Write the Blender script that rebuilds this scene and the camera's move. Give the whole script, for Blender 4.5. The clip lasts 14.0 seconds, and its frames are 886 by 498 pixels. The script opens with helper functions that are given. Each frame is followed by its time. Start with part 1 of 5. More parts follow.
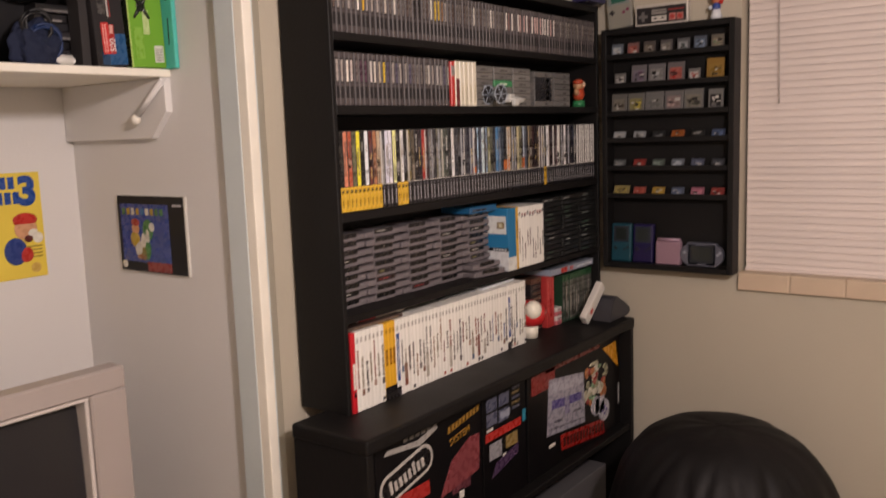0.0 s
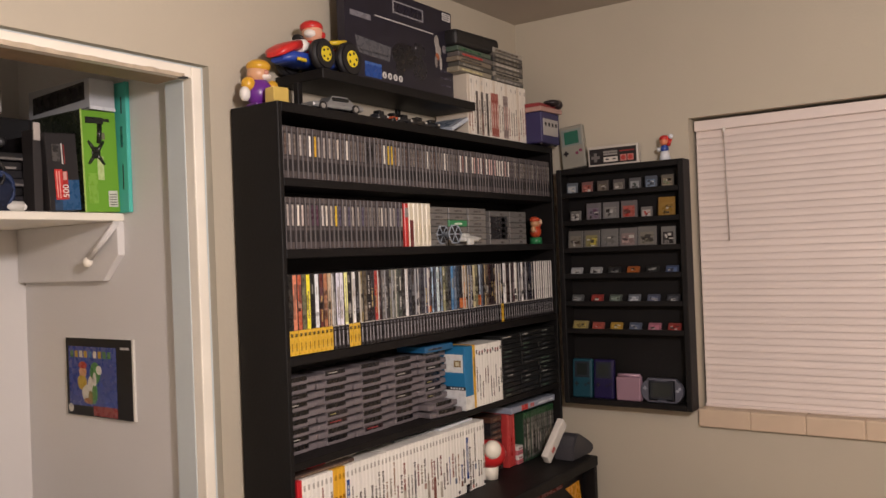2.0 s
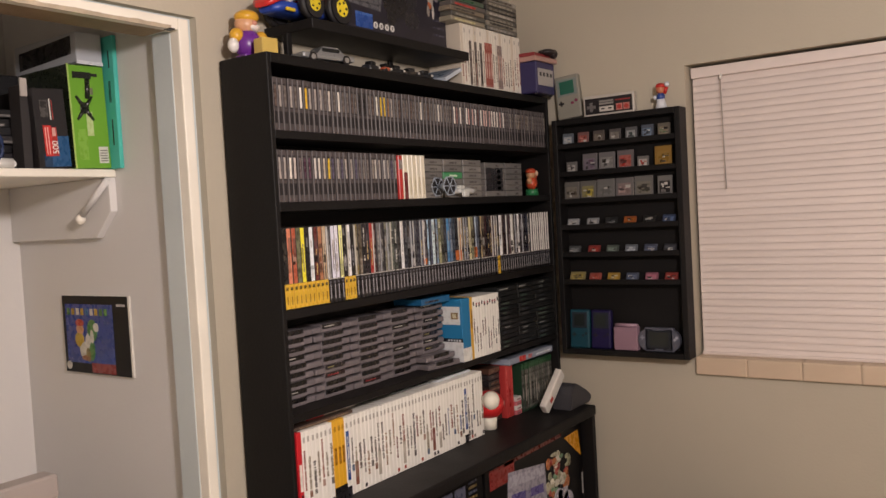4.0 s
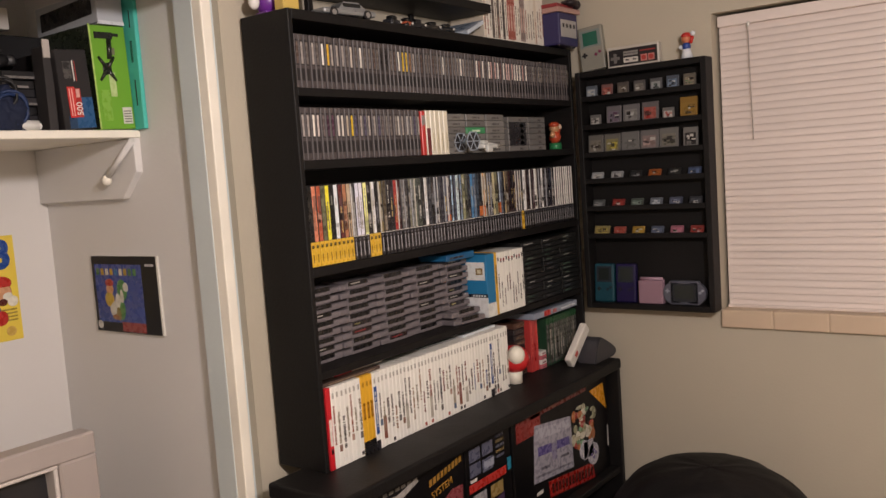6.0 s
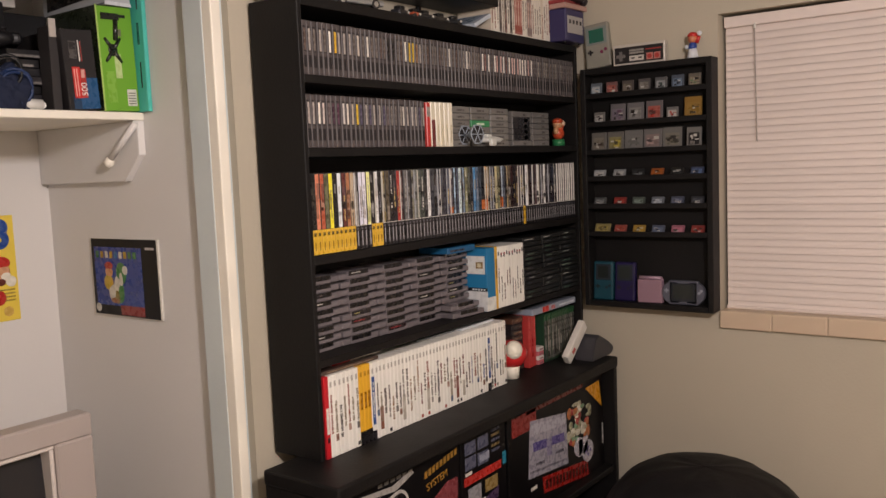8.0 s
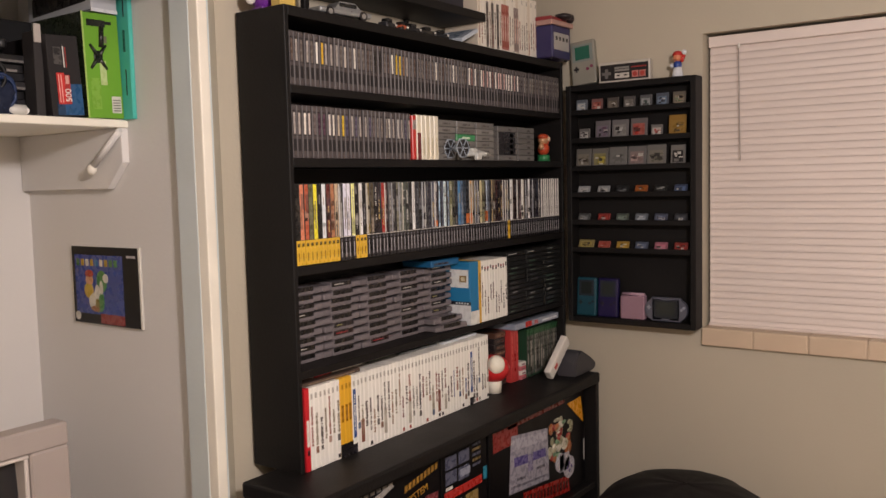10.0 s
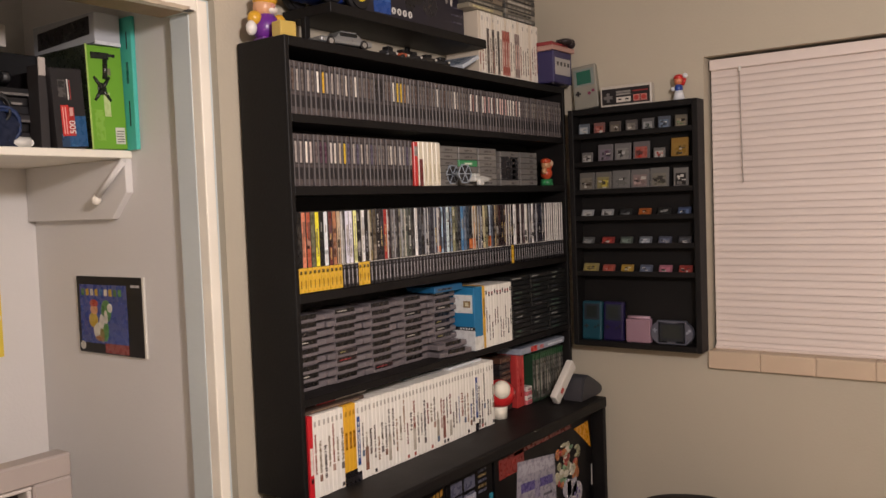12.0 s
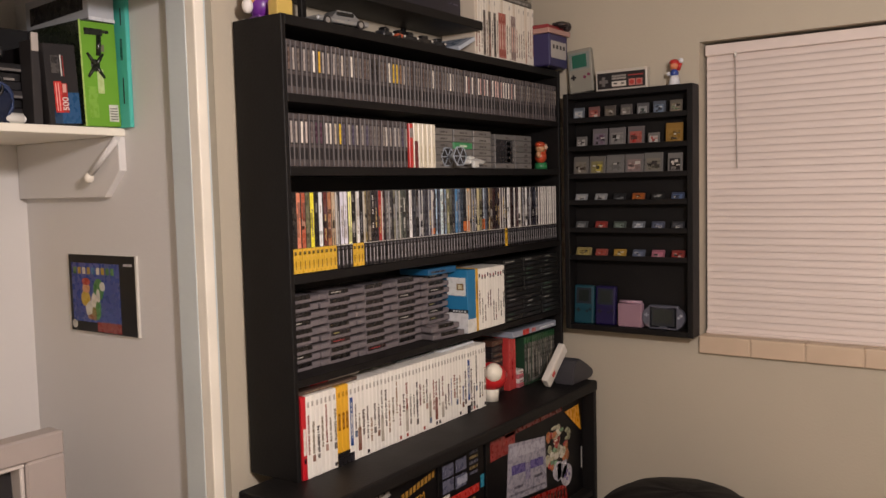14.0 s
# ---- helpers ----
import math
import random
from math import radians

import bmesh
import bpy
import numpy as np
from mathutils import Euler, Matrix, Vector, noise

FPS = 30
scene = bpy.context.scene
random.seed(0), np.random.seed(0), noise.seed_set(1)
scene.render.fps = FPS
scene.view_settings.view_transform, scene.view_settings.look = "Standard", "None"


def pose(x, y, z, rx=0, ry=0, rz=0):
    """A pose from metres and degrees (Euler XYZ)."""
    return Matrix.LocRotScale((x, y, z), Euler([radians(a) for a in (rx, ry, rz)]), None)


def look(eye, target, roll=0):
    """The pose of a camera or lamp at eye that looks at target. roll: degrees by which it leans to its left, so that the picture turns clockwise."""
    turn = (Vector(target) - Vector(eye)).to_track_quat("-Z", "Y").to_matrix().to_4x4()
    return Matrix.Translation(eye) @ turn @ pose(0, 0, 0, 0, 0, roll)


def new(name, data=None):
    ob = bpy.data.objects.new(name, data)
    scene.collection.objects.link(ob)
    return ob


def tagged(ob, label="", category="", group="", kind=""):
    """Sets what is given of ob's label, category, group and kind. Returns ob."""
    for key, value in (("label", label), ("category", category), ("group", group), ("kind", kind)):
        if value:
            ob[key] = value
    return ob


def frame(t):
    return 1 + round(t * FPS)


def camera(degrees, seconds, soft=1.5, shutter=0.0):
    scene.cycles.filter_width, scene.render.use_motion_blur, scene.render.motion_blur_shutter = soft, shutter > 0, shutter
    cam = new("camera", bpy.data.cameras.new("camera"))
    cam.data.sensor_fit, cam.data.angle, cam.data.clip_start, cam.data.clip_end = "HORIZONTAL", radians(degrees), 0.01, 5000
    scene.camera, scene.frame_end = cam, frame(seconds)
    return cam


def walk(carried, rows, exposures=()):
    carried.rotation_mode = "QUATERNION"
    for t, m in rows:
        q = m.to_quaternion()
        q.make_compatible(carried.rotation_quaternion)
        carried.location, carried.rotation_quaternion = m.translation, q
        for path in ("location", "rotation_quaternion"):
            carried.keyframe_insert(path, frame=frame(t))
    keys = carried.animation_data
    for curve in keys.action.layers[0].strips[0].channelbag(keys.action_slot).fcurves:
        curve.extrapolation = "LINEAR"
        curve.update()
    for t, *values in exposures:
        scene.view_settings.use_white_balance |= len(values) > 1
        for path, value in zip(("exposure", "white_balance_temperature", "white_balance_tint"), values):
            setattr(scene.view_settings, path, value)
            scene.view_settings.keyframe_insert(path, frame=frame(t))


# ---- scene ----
cam = camera(54.9, 14.0, shutter=0.5)
PATH = [
    (0, (1.306, -1.367, 1.658), (0.12, 0.22, 1.385), -2.0),
    (0.2, (1.3086, -1.3587, 1.6653), (0.1696, 0.2074, 1.4363), -1.73),
    (0.5, (1.315, -1.347, 1.675), (0.186, 0.291, 1.469), -1.6),
    (0.7, (1.3222, -1.3404, 1.6802), (0.2463, 0.2756, 1.4969), -1.83),
    (1, (1.335, -1.334, 1.689), (0.254, 0.346, 1.575), -1.9),
    (1.2, (1.343, -1.3327, 1.6969), (0.2848, 0.3034, 1.6209), -1.71),
    (1.5, (1.352, -1.332, 1.704), (0.25, 0.336, 1.682), -1.8),
    (2, (1.357, -1.326, 1.697), (0.209, 0.312, 1.711), -2.2),
    (2.5, (1.356, -1.319, 1.696), (0.201, 0.313, 1.674), -3.3),
    (3, (1.354, -1.316, 1.69), (0.214, 0.326, 1.632), -3.6),
    (5.3, (1.369, -1.311, 1.676), (0.197, 0.302, 1.532), -2.9),
    (5.5, (1.356, -1.316, 1.683), (0.182, 0.295, 1.518), -3.3),
    (6, (1.351, -1.317, 1.682), (0.161, 0.28, 1.497), -4.0),
    (6.5, (1.35, -1.326, 1.684), (0.169, 0.277, 1.501), -3.2),
    (7, (1.352, -1.328, 1.683), (0.17, 0.276, 1.505), -2.7),
    (7.5, (1.338, -1.325, 1.675), (0.153, 0.274, 1.484), -2.5),
    (10, (1.336, -1.322, 1.664), (0.184, 0.305, 1.506), -1.4),
    (10.5, (1.345, -1.308, 1.663), (0.203, 0.328, 1.535), -1.2),
    (11, (1.357, -1.316, 1.67), (0.204, 0.314, 1.557), -1.8),
    (11.5, (1.358, -1.319, 1.672), (0.19, 0.302, 1.578), -2.3),
    (12, (1.351, -1.314, 1.669), (0.18, 0.305, 1.567), -2.1),
    (12.5, (1.347, -1.323, 1.672), (0.178, 0.296, 1.559), -2.0),
    (13, (1.344, -1.319, 1.666), (0.184, 0.306, 1.546), -2.0),
    (13.5, (1.346, -1.319, 1.667), (0.189, 0.307, 1.538), -1.7),
    (14, (1.34, -1.32, 1.667), (0.19, 0.31, 1.525), -1.4),
]
walk(cam, [(t, look(eye, target, roll)) for t, eye, target, roll in PATH], [(0, 0.12, 6700, 17), (1.5, 0.12, 6600, 15), (3, 0.1, 6550, 14), (5.3, 0.12, 6520, 12.5), (14, 0.12, 6550, 13.5)])


# ---- light ----
world = bpy.data.worlds.new("world")
scene.world = world
world.use_nodes = True
world.node_tree.nodes["Background"].inputs[0].default_value = (1.0, 0.8, 0.62, 1)
world.node_tree.nodes["Background"].inputs[1].default_value = 0.02
scene.view_settings.exposure = 0.0


def bulb(name, at, watts, radius):
    data = bpy.data.lights.new(name, "POINT")
    data.energy, data.shadow_soft_size, data.color = watts, radius, (1.0, 0.91, 0.88)
    ob = new(name, data)
    ob.location = at
    return ob


bulb("ceiling_bulb", (1.72, -0.92, 2.17), 103, 0.08)

# ---- materials ----
CACHE = {}


def rgb(h):
    out = []
    for k in (0, 2, 4):
        c = int(h[k:k + 2], 16) / 255
        out.append(c / 12.92 if c <= 0.04045 else ((c + 0.055) / 1.055) ** 2.4)
    return out


def mat(h, rough=0.5, metal=0.0, grain=0.06, scale=40.0, bump=0.05, spread=0.08, fine=300.0, coat=0.0, spec=0.5):
    """A painted or moulded surface: base colour h (hex), mottled at two scales, with a fine relief and uneven gloss."""
    key = (h, rough, metal, grain, scale, bump, spread, fine, coat, spec)
    if key in CACHE:
        return CACHE[key]
    m = bpy.data.materials.new("surface_" + h)
    m.use_nodes = True
    nt = m.node_tree
    b = nt.nodes["Principled BSDF"]
    b.inputs["Roughness"].default_value, b.inputs["Metallic"].default_value = rough, metal
    b.inputs["Coat Weight"].default_value = coat
    b.inputs["Specular IOR Level"].default_value = spec
    co = nt.nodes.new("ShaderNodeTexCoord")
    info = nt.nodes.new("ShaderNodeObjectInfo")
    n1, n2 = nt.nodes.new("ShaderNodeTexNoise"), nt.nodes.new("ShaderNodeTexNoise")
    n1.inputs["Scale"].default_value, n1.inputs["Detail"].default_value = scale * 0.15, 4
    n2.inputs["Scale"].default_value, n2.inputs["Detail"].default_value = fine, 2
    for n in (n1, n2):
        nt.links.new(co.outputs["Object"], n.inputs["Vector"])
    val = nt.nodes.new("ShaderNodeMath"); val.operation = "MULTIPLY_ADD"
    nt.links.new(n1.outputs["Fac"], val.inputs[0])
    val.inputs[1].default_value, val.inputs[2].default_value = grain * 4, 1 - grain * 2
    v2 = nt.nodes.new("ShaderNodeMath"); v2.operation = "MULTIPLY_ADD"
    nt.links.new(info.outputs["Random"], v2.inputs[0])
    v2.inputs[1].default_value = spread * 2
    nt.links.new(val.outputs[0], v2.inputs[2])
    v3 = nt.nodes.new("ShaderNodeMath"); v3.operation = "SUBTRACT"
    nt.links.new(v2.outputs[0], v3.inputs[0])
    v3.inputs[1].default_value = spread
    hsv = nt.nodes.new("ShaderNodeHueSaturation")
    hsv.inputs["Color"].default_value = (*rgb(h), 1)
    nt.links.new(v3.outputs[0], hsv.inputs["Value"])
    nt.links.new(hsv.outputs[0], b.inputs["Base Color"])
    r = nt.nodes.new("ShaderNodeMath"); r.operation = "MULTIPLY_ADD"
    nt.links.new(n1.outputs["Fac"], r.inputs[0])
    r.inputs[1].default_value, r.inputs[2].default_value = 0.2, rough - 0.1
    nt.links.new(r.outputs[0], b.inputs["Roughness"])
    bp = nt.nodes.new("ShaderNodeBump")
    bp.inputs["Strength"].default_value, bp.inputs["Distance"].default_value = bump, 0.002
    nt.links.new(n2.outputs["Fac"], bp.inputs["Height"])
    nt.links.new(bp.outputs[0], b.inputs["Normal"])
    CACHE[key] = m
    return m


WALL = mat("b8af9d", 0.72, grain=0.045, scale=14, bump=0.25, spread=0, fine=120)
CLOSET = mat("dad7d4", 0.7, grain=0.03, scale=12, bump=0.2, spread=0, fine=120)
CEIL = mat("b4ab9f", 0.85, grain=0.03, scale=10, bump=0.5, spread=0, fine=160)
TRIM = mat("f0eadc", 0.42, grain=0.05, scale=60, bump=0.12, spread=0, fine=90)
CARPET = mat("8b7c6a", 0.95, grain=0.15, scale=80, bump=0.9, spread=0, fine=500)
BLACK = mat("131111", 0.55, grain=0.22, scale=50, bump=0.3, spread=0.05, fine=140, spec=0.27)
CARTGREY = mat("4c4545", 0.5, spread=0.1, grain=0.05, fine=600)
SLOT_SHADE = mat("1e1a1c", 0.6, spread=0.1)
SNESGREY = mat("6f686b", 0.5, spread=0.07, grain=0.05, fine=600)
INK = mat("1d1a1c", 0.45)
WHITE = mat("e6e2da", 0.38, spread=0.05)
GLASSY = mat("1a1c1d", 0.12)

# ---- mesh helpers ----


def box(bm, x0, x1, y0, y1, z0, z1, bevel=0.0, slot=0, seg=1):
    made = bmesh.ops.create_cube(bm, size=1.0, matrix=Matrix.Translation(((x0 + x1) / 2, (y0 + y1) / 2, (z0 + z1) / 2)) @ Matrix.Diagonal((abs(x1 - x0), abs(y1 - y0), abs(z1 - z0), 1)))
    vs = set(made["verts"])
    faces = {f for v in vs for f in v.link_faces}
    for f in faces:
        f.material_index = slot
    if bevel:
        edges = {e for v in vs for e in v.link_edges}
        out = bmesh.ops.bevel(bm, geom=list(edges), offset=bevel, segments=seg, affect="EDGES", profile=0.5)
        for f in out["faces"]:
            f.material_index = slot
    return bm


def rod(bm, a, b, r0, r1=None, seg=12, slot=0):
    a, b = Vector(a), Vector(b)
    d = b - a
    m = Matrix.Translation((a + b) / 2) @ d.to_track_quat("Z", "Y").to_matrix().to_4x4()
    made = bmesh.ops.create_cone(bm, cap_ends=True, segments=seg, radius1=r0, radius2=r0 if r1 is None else r1, depth=d.length, matrix=m)
    for f in {f for v in made["verts"] for f in v.link_faces}:
        f.material_index, f.smooth = slot, len(f.verts) == 4
    return bm


def ball(bm, at, r, slot=0, seg=14):
    r = r if isinstance(r, tuple) else (r, r, r)
    made = bmesh.ops.create_uvsphere(bm, u_segments=seg, v_segments=max(6, seg * 2 // 3), radius=1, matrix=Matrix.Translation(at) @ Matrix.Diagonal((*r, 1)))
    for f in {f for v in made["verts"] for f in v.link_faces}:
        f.material_index, f.smooth = slot, True
    return bm


def mesh_of(name, bm, mats):
    me = bpy.data.meshes.new(name)
    bm.to_mesh(me)
    bm.free()
    for m in mats if isinstance(mats, (list, tuple)) else [mats]:
        me.materials.append(m)
    return me


def part(name, bm, mats, parent=None, label=""):
    ob = new(name, bm if isinstance(bm, bpy.types.Mesh) else mesh_of(name, bm, mats))
    if parent:
        ob.parent = parent
    if label:
        ob["label"] = label
    return ob


def base(name, at, label, category, group="", turn=0.0):
    ob = new(name)
    ob.empty_display_size = 0.02
    ob.matrix_basis = pose(*at, 0, 0, turn)
    return tagged(ob, label, category, group)


def setting(name, bm, mats, label, category):
    return tagged(part(name, bm, mats), label, category, kind="structure")


def slab(*b, bevel=0.0, slot=0, seg=1):
    return box(bmesh.new(), *b, bevel=bevel, slot=slot, seg=seg)


# ---- the room ----
WX, WY, TOP = -0.16, 1.34, 2.51
b = slab(WX - 0.09, WX, -0.052, WY + 0.1, 0, TOP)
box(b, WX - 0.09, WX, -1.5, -0.052, 2.141, TOP)
box(b, WX - 0.09, WX, -2.3, -1.5, 0, TOP)
setting("wall_west", b, WALL, "greige painted wall with a closet opening", "wall")
b = slab(WX, 0.455, WY, WY + 0.1, 0, TOP)
box(b, 0.455, 1.42, WY, WY + 0.1, 0, 1.13)
box(b, 0.455, 1.42, WY, WY + 0.1, 2.1, TOP)
box(b, 1.42, 3.1, WY, WY + 0.1, 0, TOP)
setting("wall_north", b, WALL, "greige painted wall with a window", "wall")
setting("wall_east", slab(3.0, 3.1, -2.3, WY, 0, TOP), WALL, "plain greige painted wall", "wall")
setting("wall_south", slab(WX - 0.09, 3.1, -2.4, -2.3, 0, TOP), WALL, "plain greige painted wall", "wall")
setting("ceiling", slab(WX - 0.09, 3.1, -2.4, WY + 0.1, TOP, TOP + 0.08), CEIL, "off-white painted ceiling", "ceiling")
setting("floor", slab(-1.0, 3.1, -2.4, WY + 0.1, -0.08, 0), CARPET, "beige carpet floor", "floor")
b = slab(-0.98, -0.25, -0.088, -0.02, 0, 2.5)
box(b, -0.98, -0.892, -1.6, -0.088, 0, 2.5)
box(b, -0.95, -0.25, -1.7, -1.6, 0, 2.5)
setting("closet_wall", b, CLOSET, "off-white painted closet walls", "wall")
setting("closet_ceiling", slab(-0.95, -0.25, -1.7, -0.02, 2.5, 2.58), CLOSET, "off-white closet ceiling", "ceiling")
frame_1 = base("door_frame", (0, 0, 0), "worn cream painted wooden closet door frame", "door frame")
frame_1["kind"] = "structure"
JAMB = mat("c8d0d0", 0.5, grain=0.05, scale=40, bump=0.15, spread=0, fine=90)
part("jamb", slab(-0.243, -0.18, -0.109, -0.052, 0, 2.107, bevel=0.001), JAMB, frame_1, "pale grey painted jamb")
part("head", slab(-0.249, -0.18, -1.49, -0.052, 2.107, 2.141, bevel=0.001), JAMB, frame_1)
part("jamb", slab(-0.249, -0.18, -1.5, -1.44, 0, 2.107, bevel=0.001), JAMB, frame_1, "pale grey painted jamb")
part("casing", slab(-0.182, -0.15, -0.1075, -0.081, 0, 2.13, bevel=0.003, seg=2), TRIM, frame_1)
part("casing", slab(-0.182, -0.15, -1.46, -0.1079, 2.104, 2.13, bevel=0.003, seg=2), TRIM, frame_1)
part("casing", slab(-0.182, -0.15, -1.48, -1.4604, 0, 2.13, bevel=0.003, seg=2), TRIM, frame_1)
b = bmesh.new()
low, up = [], []
for k in range(131):
    y = -1.44 + 0.0101 * k
    low.append(b.verts.new((-0.1494, y, 2.1035)))
    up.append(b.verts.new((-0.1494, y, 2.1125 + 0.005 * noise.noise((y * 9, 0, 3)) + 0.002 * noise.noise((y * 45, 5, 0)))))
for k in range(130):
    b.faces.new((low[k], low[k + 1], up[k + 1], up[k]))
out = bmesh.ops.extrude_face_region(b, geom=list(b.faces))
for v in [q for q in out["geom"] if isinstance(q, bmesh.types.BMVert)]:
    v.co.x -= 0.002
bmesh.ops.recalc_face_normals(b, faces=b.faces)
part("worn_edge", b, mat("b7a791", 0.7, grain=0.22, scale=260, bump=0.5, spread=0, fine=200), frame_1, "lower edge with the paint worn to bare wood")
part("latch_notch", slab(-0.165, -0.1485, -0.134, -0.118, 2.1025, 2.1055), INK, frame_1, "small dark latch notch")
part("worn_strip", slab(-0.25, -0.172, -1.43, -0.125, 2.1035, 2.1078, bevel=0.001), mat("9c8468", 0.6, grain=0.25, scale=120, bump=0.4, spread=0), frame_1, "worn bare wood under the head")

# ---- window, sill and blind ----
win = setting("window_1", slab(0.455, 1.42, 1.425, 1.44, 1.18, 2.1), mat("30343a", 0.1), "dark window pane behind the closed blind", "window")
sill = base("window_sill", (0.455, 1.325, 1.126), "beige tiled window sill with grout joints", "window sill")
sill["kind"] = "structure"
part("sill_bed", slab(0.002, 0.96, 0.004, 0.1, 0.002, 0.052), mat("b9a692", 0.8), sill)
tile = mesh_of("tile", slab(0.0004, 0.1586, 0, 0.11, 0, 0.057, bevel=0.005, seg=3), mat("c9b49c", 0.45, spread=0.03, grain=0.08))
for k in range(6):
    t = part("tile", tile, None, sill)
    t.location = (0.159 * k, 0, 0)
blind = base("window_blind", (0.463, 1.385, 1.187), "closed white horizontal mini blind in the window", "blind")
SLAT = mat("dccfc8", 0.45, grain=0.02, spread=0.03, fine=60)
part("headrail", slab(0, 0.95, -0.014, 0.014, 0.872, 0.905, bevel=0.002), SLAT, blind)
b = bmesh.new()
vs = []
for k in range(5):
    u = k / 4 - 0.5
    row = [b.verts.new((x, 0.007 * u + 0.002 * (1 - 4 * u * u) * -1, 0.025 * u)) for x in (0.002, 0.948)]
    if vs:
        f = b.faces.new((vs[0], vs[1], row[1], row[0])); f.smooth = True
    vs = row
slat = mesh_of("slat", b, SLAT)
for k in range(40):
    o = part("slat", slat, None, blind)
    o.location = (0, 0, 0.012 + 0.0218 * k)
part("bottom_rail", slab(0, 0.95, -0.011, 0.011, -0.004, 0.006, bevel=0.002), SLAT, blind)
b = rod(bmesh.new(), (0.094, -0.019, 0.86), (0.1, -0.019, 0.52), 0.0013, seg=6)
part("wand", b, mat("a89c94", 0.25), blind, "clear plastic tilt wand")
part("hook", rod(bmesh.new(), (0.094, -0.019, 0.862), (0.094, -0.008, 0.88), 0.004, seg=8), WHITE, blind)

# ---- bookcase of games ----
case = base("bookcase", (0, 0, 1.02), "black painted wooden bookcase filled with video games", "bookcase")
D = -0.152
part("side_panel", slab(D, 0, 0, 0.013, 0, 1.03, bevel=0.0015), BLACK, case)
part("side_panel", slab(D, 0, 1.271, 1.285, 0, 1.03, bevel=0.0015), BLACK, case)
part("back_panel", slab(D, D + 0.006, 0.013, 1.271, 0, 1.008), BLACK, case)
for z0, z1 in ((1.008, 1.03), (0.843, 0.861), (0.682, 0.702), (0.443, 0.464), (0.212, 0.23)):
    part("shelf", slab(D + 0.006, -0.001, 0.013, 1.271, z0, z1, bevel=0.0012), BLACK, case)

cab = base("low_cabinet", (0, 0, 0), "black painted open cabinet under the bookcase", "cabinet")
part("top", slab(-0.085, 0.142, -0.1, 1.25, 0.985, 1.02, bevel=0.006, seg=2), BLACK, cab)
part("side_panel", slab(-0.083, 0.138, -0.097, -0.075, 0, 0.985, bevel=0.002), BLACK, cab)
part("side_panel", slab(-0.083, 0.138, 1.226, 1.247, 0, 0.985, bevel=0.002), BLACK, cab)
part("back_panel", slab(-0.083, -0.075, -0.075, 1.226, 0, 0.985), BLACK, cab)
for z in (0.635, 0.06):
    part("shelf", slab(-0.075, 0.132, -0.075, 1.226, z, z + 0.02, bevel=0.002), BLACK, cab)

# ---- games ----
RNG = random.Random(7)
PLASTIC = dict(rough=0.32, grain=0.04, spread=0.06)


def ink(h):
    return mat(h, 0.28, grain=0.09, scale=400, spread=0.04, fine=500)


def dull(h, by=0.86):
    return "".join("%02x" % int(int(h[k:k + 2], 16) * by) for k in (0, 2, 4))


def blend(h, g, f):
    """Colour h mixed with f parts of colour g."""
    return "".join("%02x" % int(int(h[k:k + 2], 16) * (1 - f) + int(g[k:k + 2], 16) * f) for k in (0, 2, 4))


def vivid(h, by=1.35):
    """A colour with its contrast and saturation stretched about a middle grey."""
    v = [int(h[k:k + 2], 16) for k in (0, 2, 4)]
    m = sum(v) / 3
    return "".join("%02x" % int(max(18, min(238, 105 + (m - 105) * by + (q - m) * 1.05))) for q in v)


NES_BODY = mesh_of("cartridge", slab(-0.118, 0, 0.0007, 0.0151, 0, 0.1175, bevel=0.0018), CARTGREY)
# slot as a dark patch just proud of the body; recess shade is its colour
NES_SLOT = mesh_of("slot", slab(-0.004, 0.0005, 0.0036, 0.0122, 0.0165, 0.0425), SLOT_SHADE)
LABELS = {}


def upright_cartridge(x, y, z, colour, dark=False):
    body = tagged(part("game_cartridge", NES_BODY, None), "grey plastic game cartridge standing upright on the bookcase shelf", "cartridge", "grey upright cartridges")
    body.location = (x, y, z)
    body.rotation_euler = (RNG.uniform(-0.012, 0.012), RNG.uniform(-0.004, 0.004), 0)
    part("slot", NES_SLOT, None, body)
    if colour not in LABELS:
        b = slab(-0.003, 0.0006, 0.0036, 0.0118, 0.049, 0.105, slot=0)
        box(b, -0.003, 0.0009, 0.0048, 0.0106, 0.053, 0.1, slot=1)
        # the near-black border paints the shade of the recess around the label
        LABELS[colour] = mesh_of("label", b, [ink("2a2628"), ink("a59c96" if colour in ("201b1d", "3a2f2e", "4b3a36", "453c4c") else colour)])
    part("label", LABELS[colour], None, body)
    return body


ROW_ONE = ["5f4f49", "201b1d", "6b625d", "3a2f2e", "6b625d", "ece6dc", "d8ac34", "201b1d", "3a2f2e", "4b3a36", "6b625d", "c9beb3", "6b625d", "e0d9cf", "6b625d", "756d69", "5f4f49", "6b625d", "131113", "131113", "6b625d", "5f4f49",
           "e6dfd0", "d8b43c", "d8b43c", "8c6a4c", "4b3a36", "6b625d", "5f4f49", "6b625d", "756d69", "5f4f49", "6b625d", "6b625d", "e0d9cf", "6b625d", "5f4f49", "756d69", "837b76", "e6dfd6", "4b3a36", "6b625d"]
DULL = ["6b625d", "756d69", "5f4f49", "4b3a36", "3a2f2e"]
# warm label tints; the palest ones paint in gloss highlights on the stickers
WARM_GLINT = ["c8a49f", "f0e6e0", "6a4a48", "dcbab4", "4b3e3e", "efe6de", "94706c", "5f5856"]
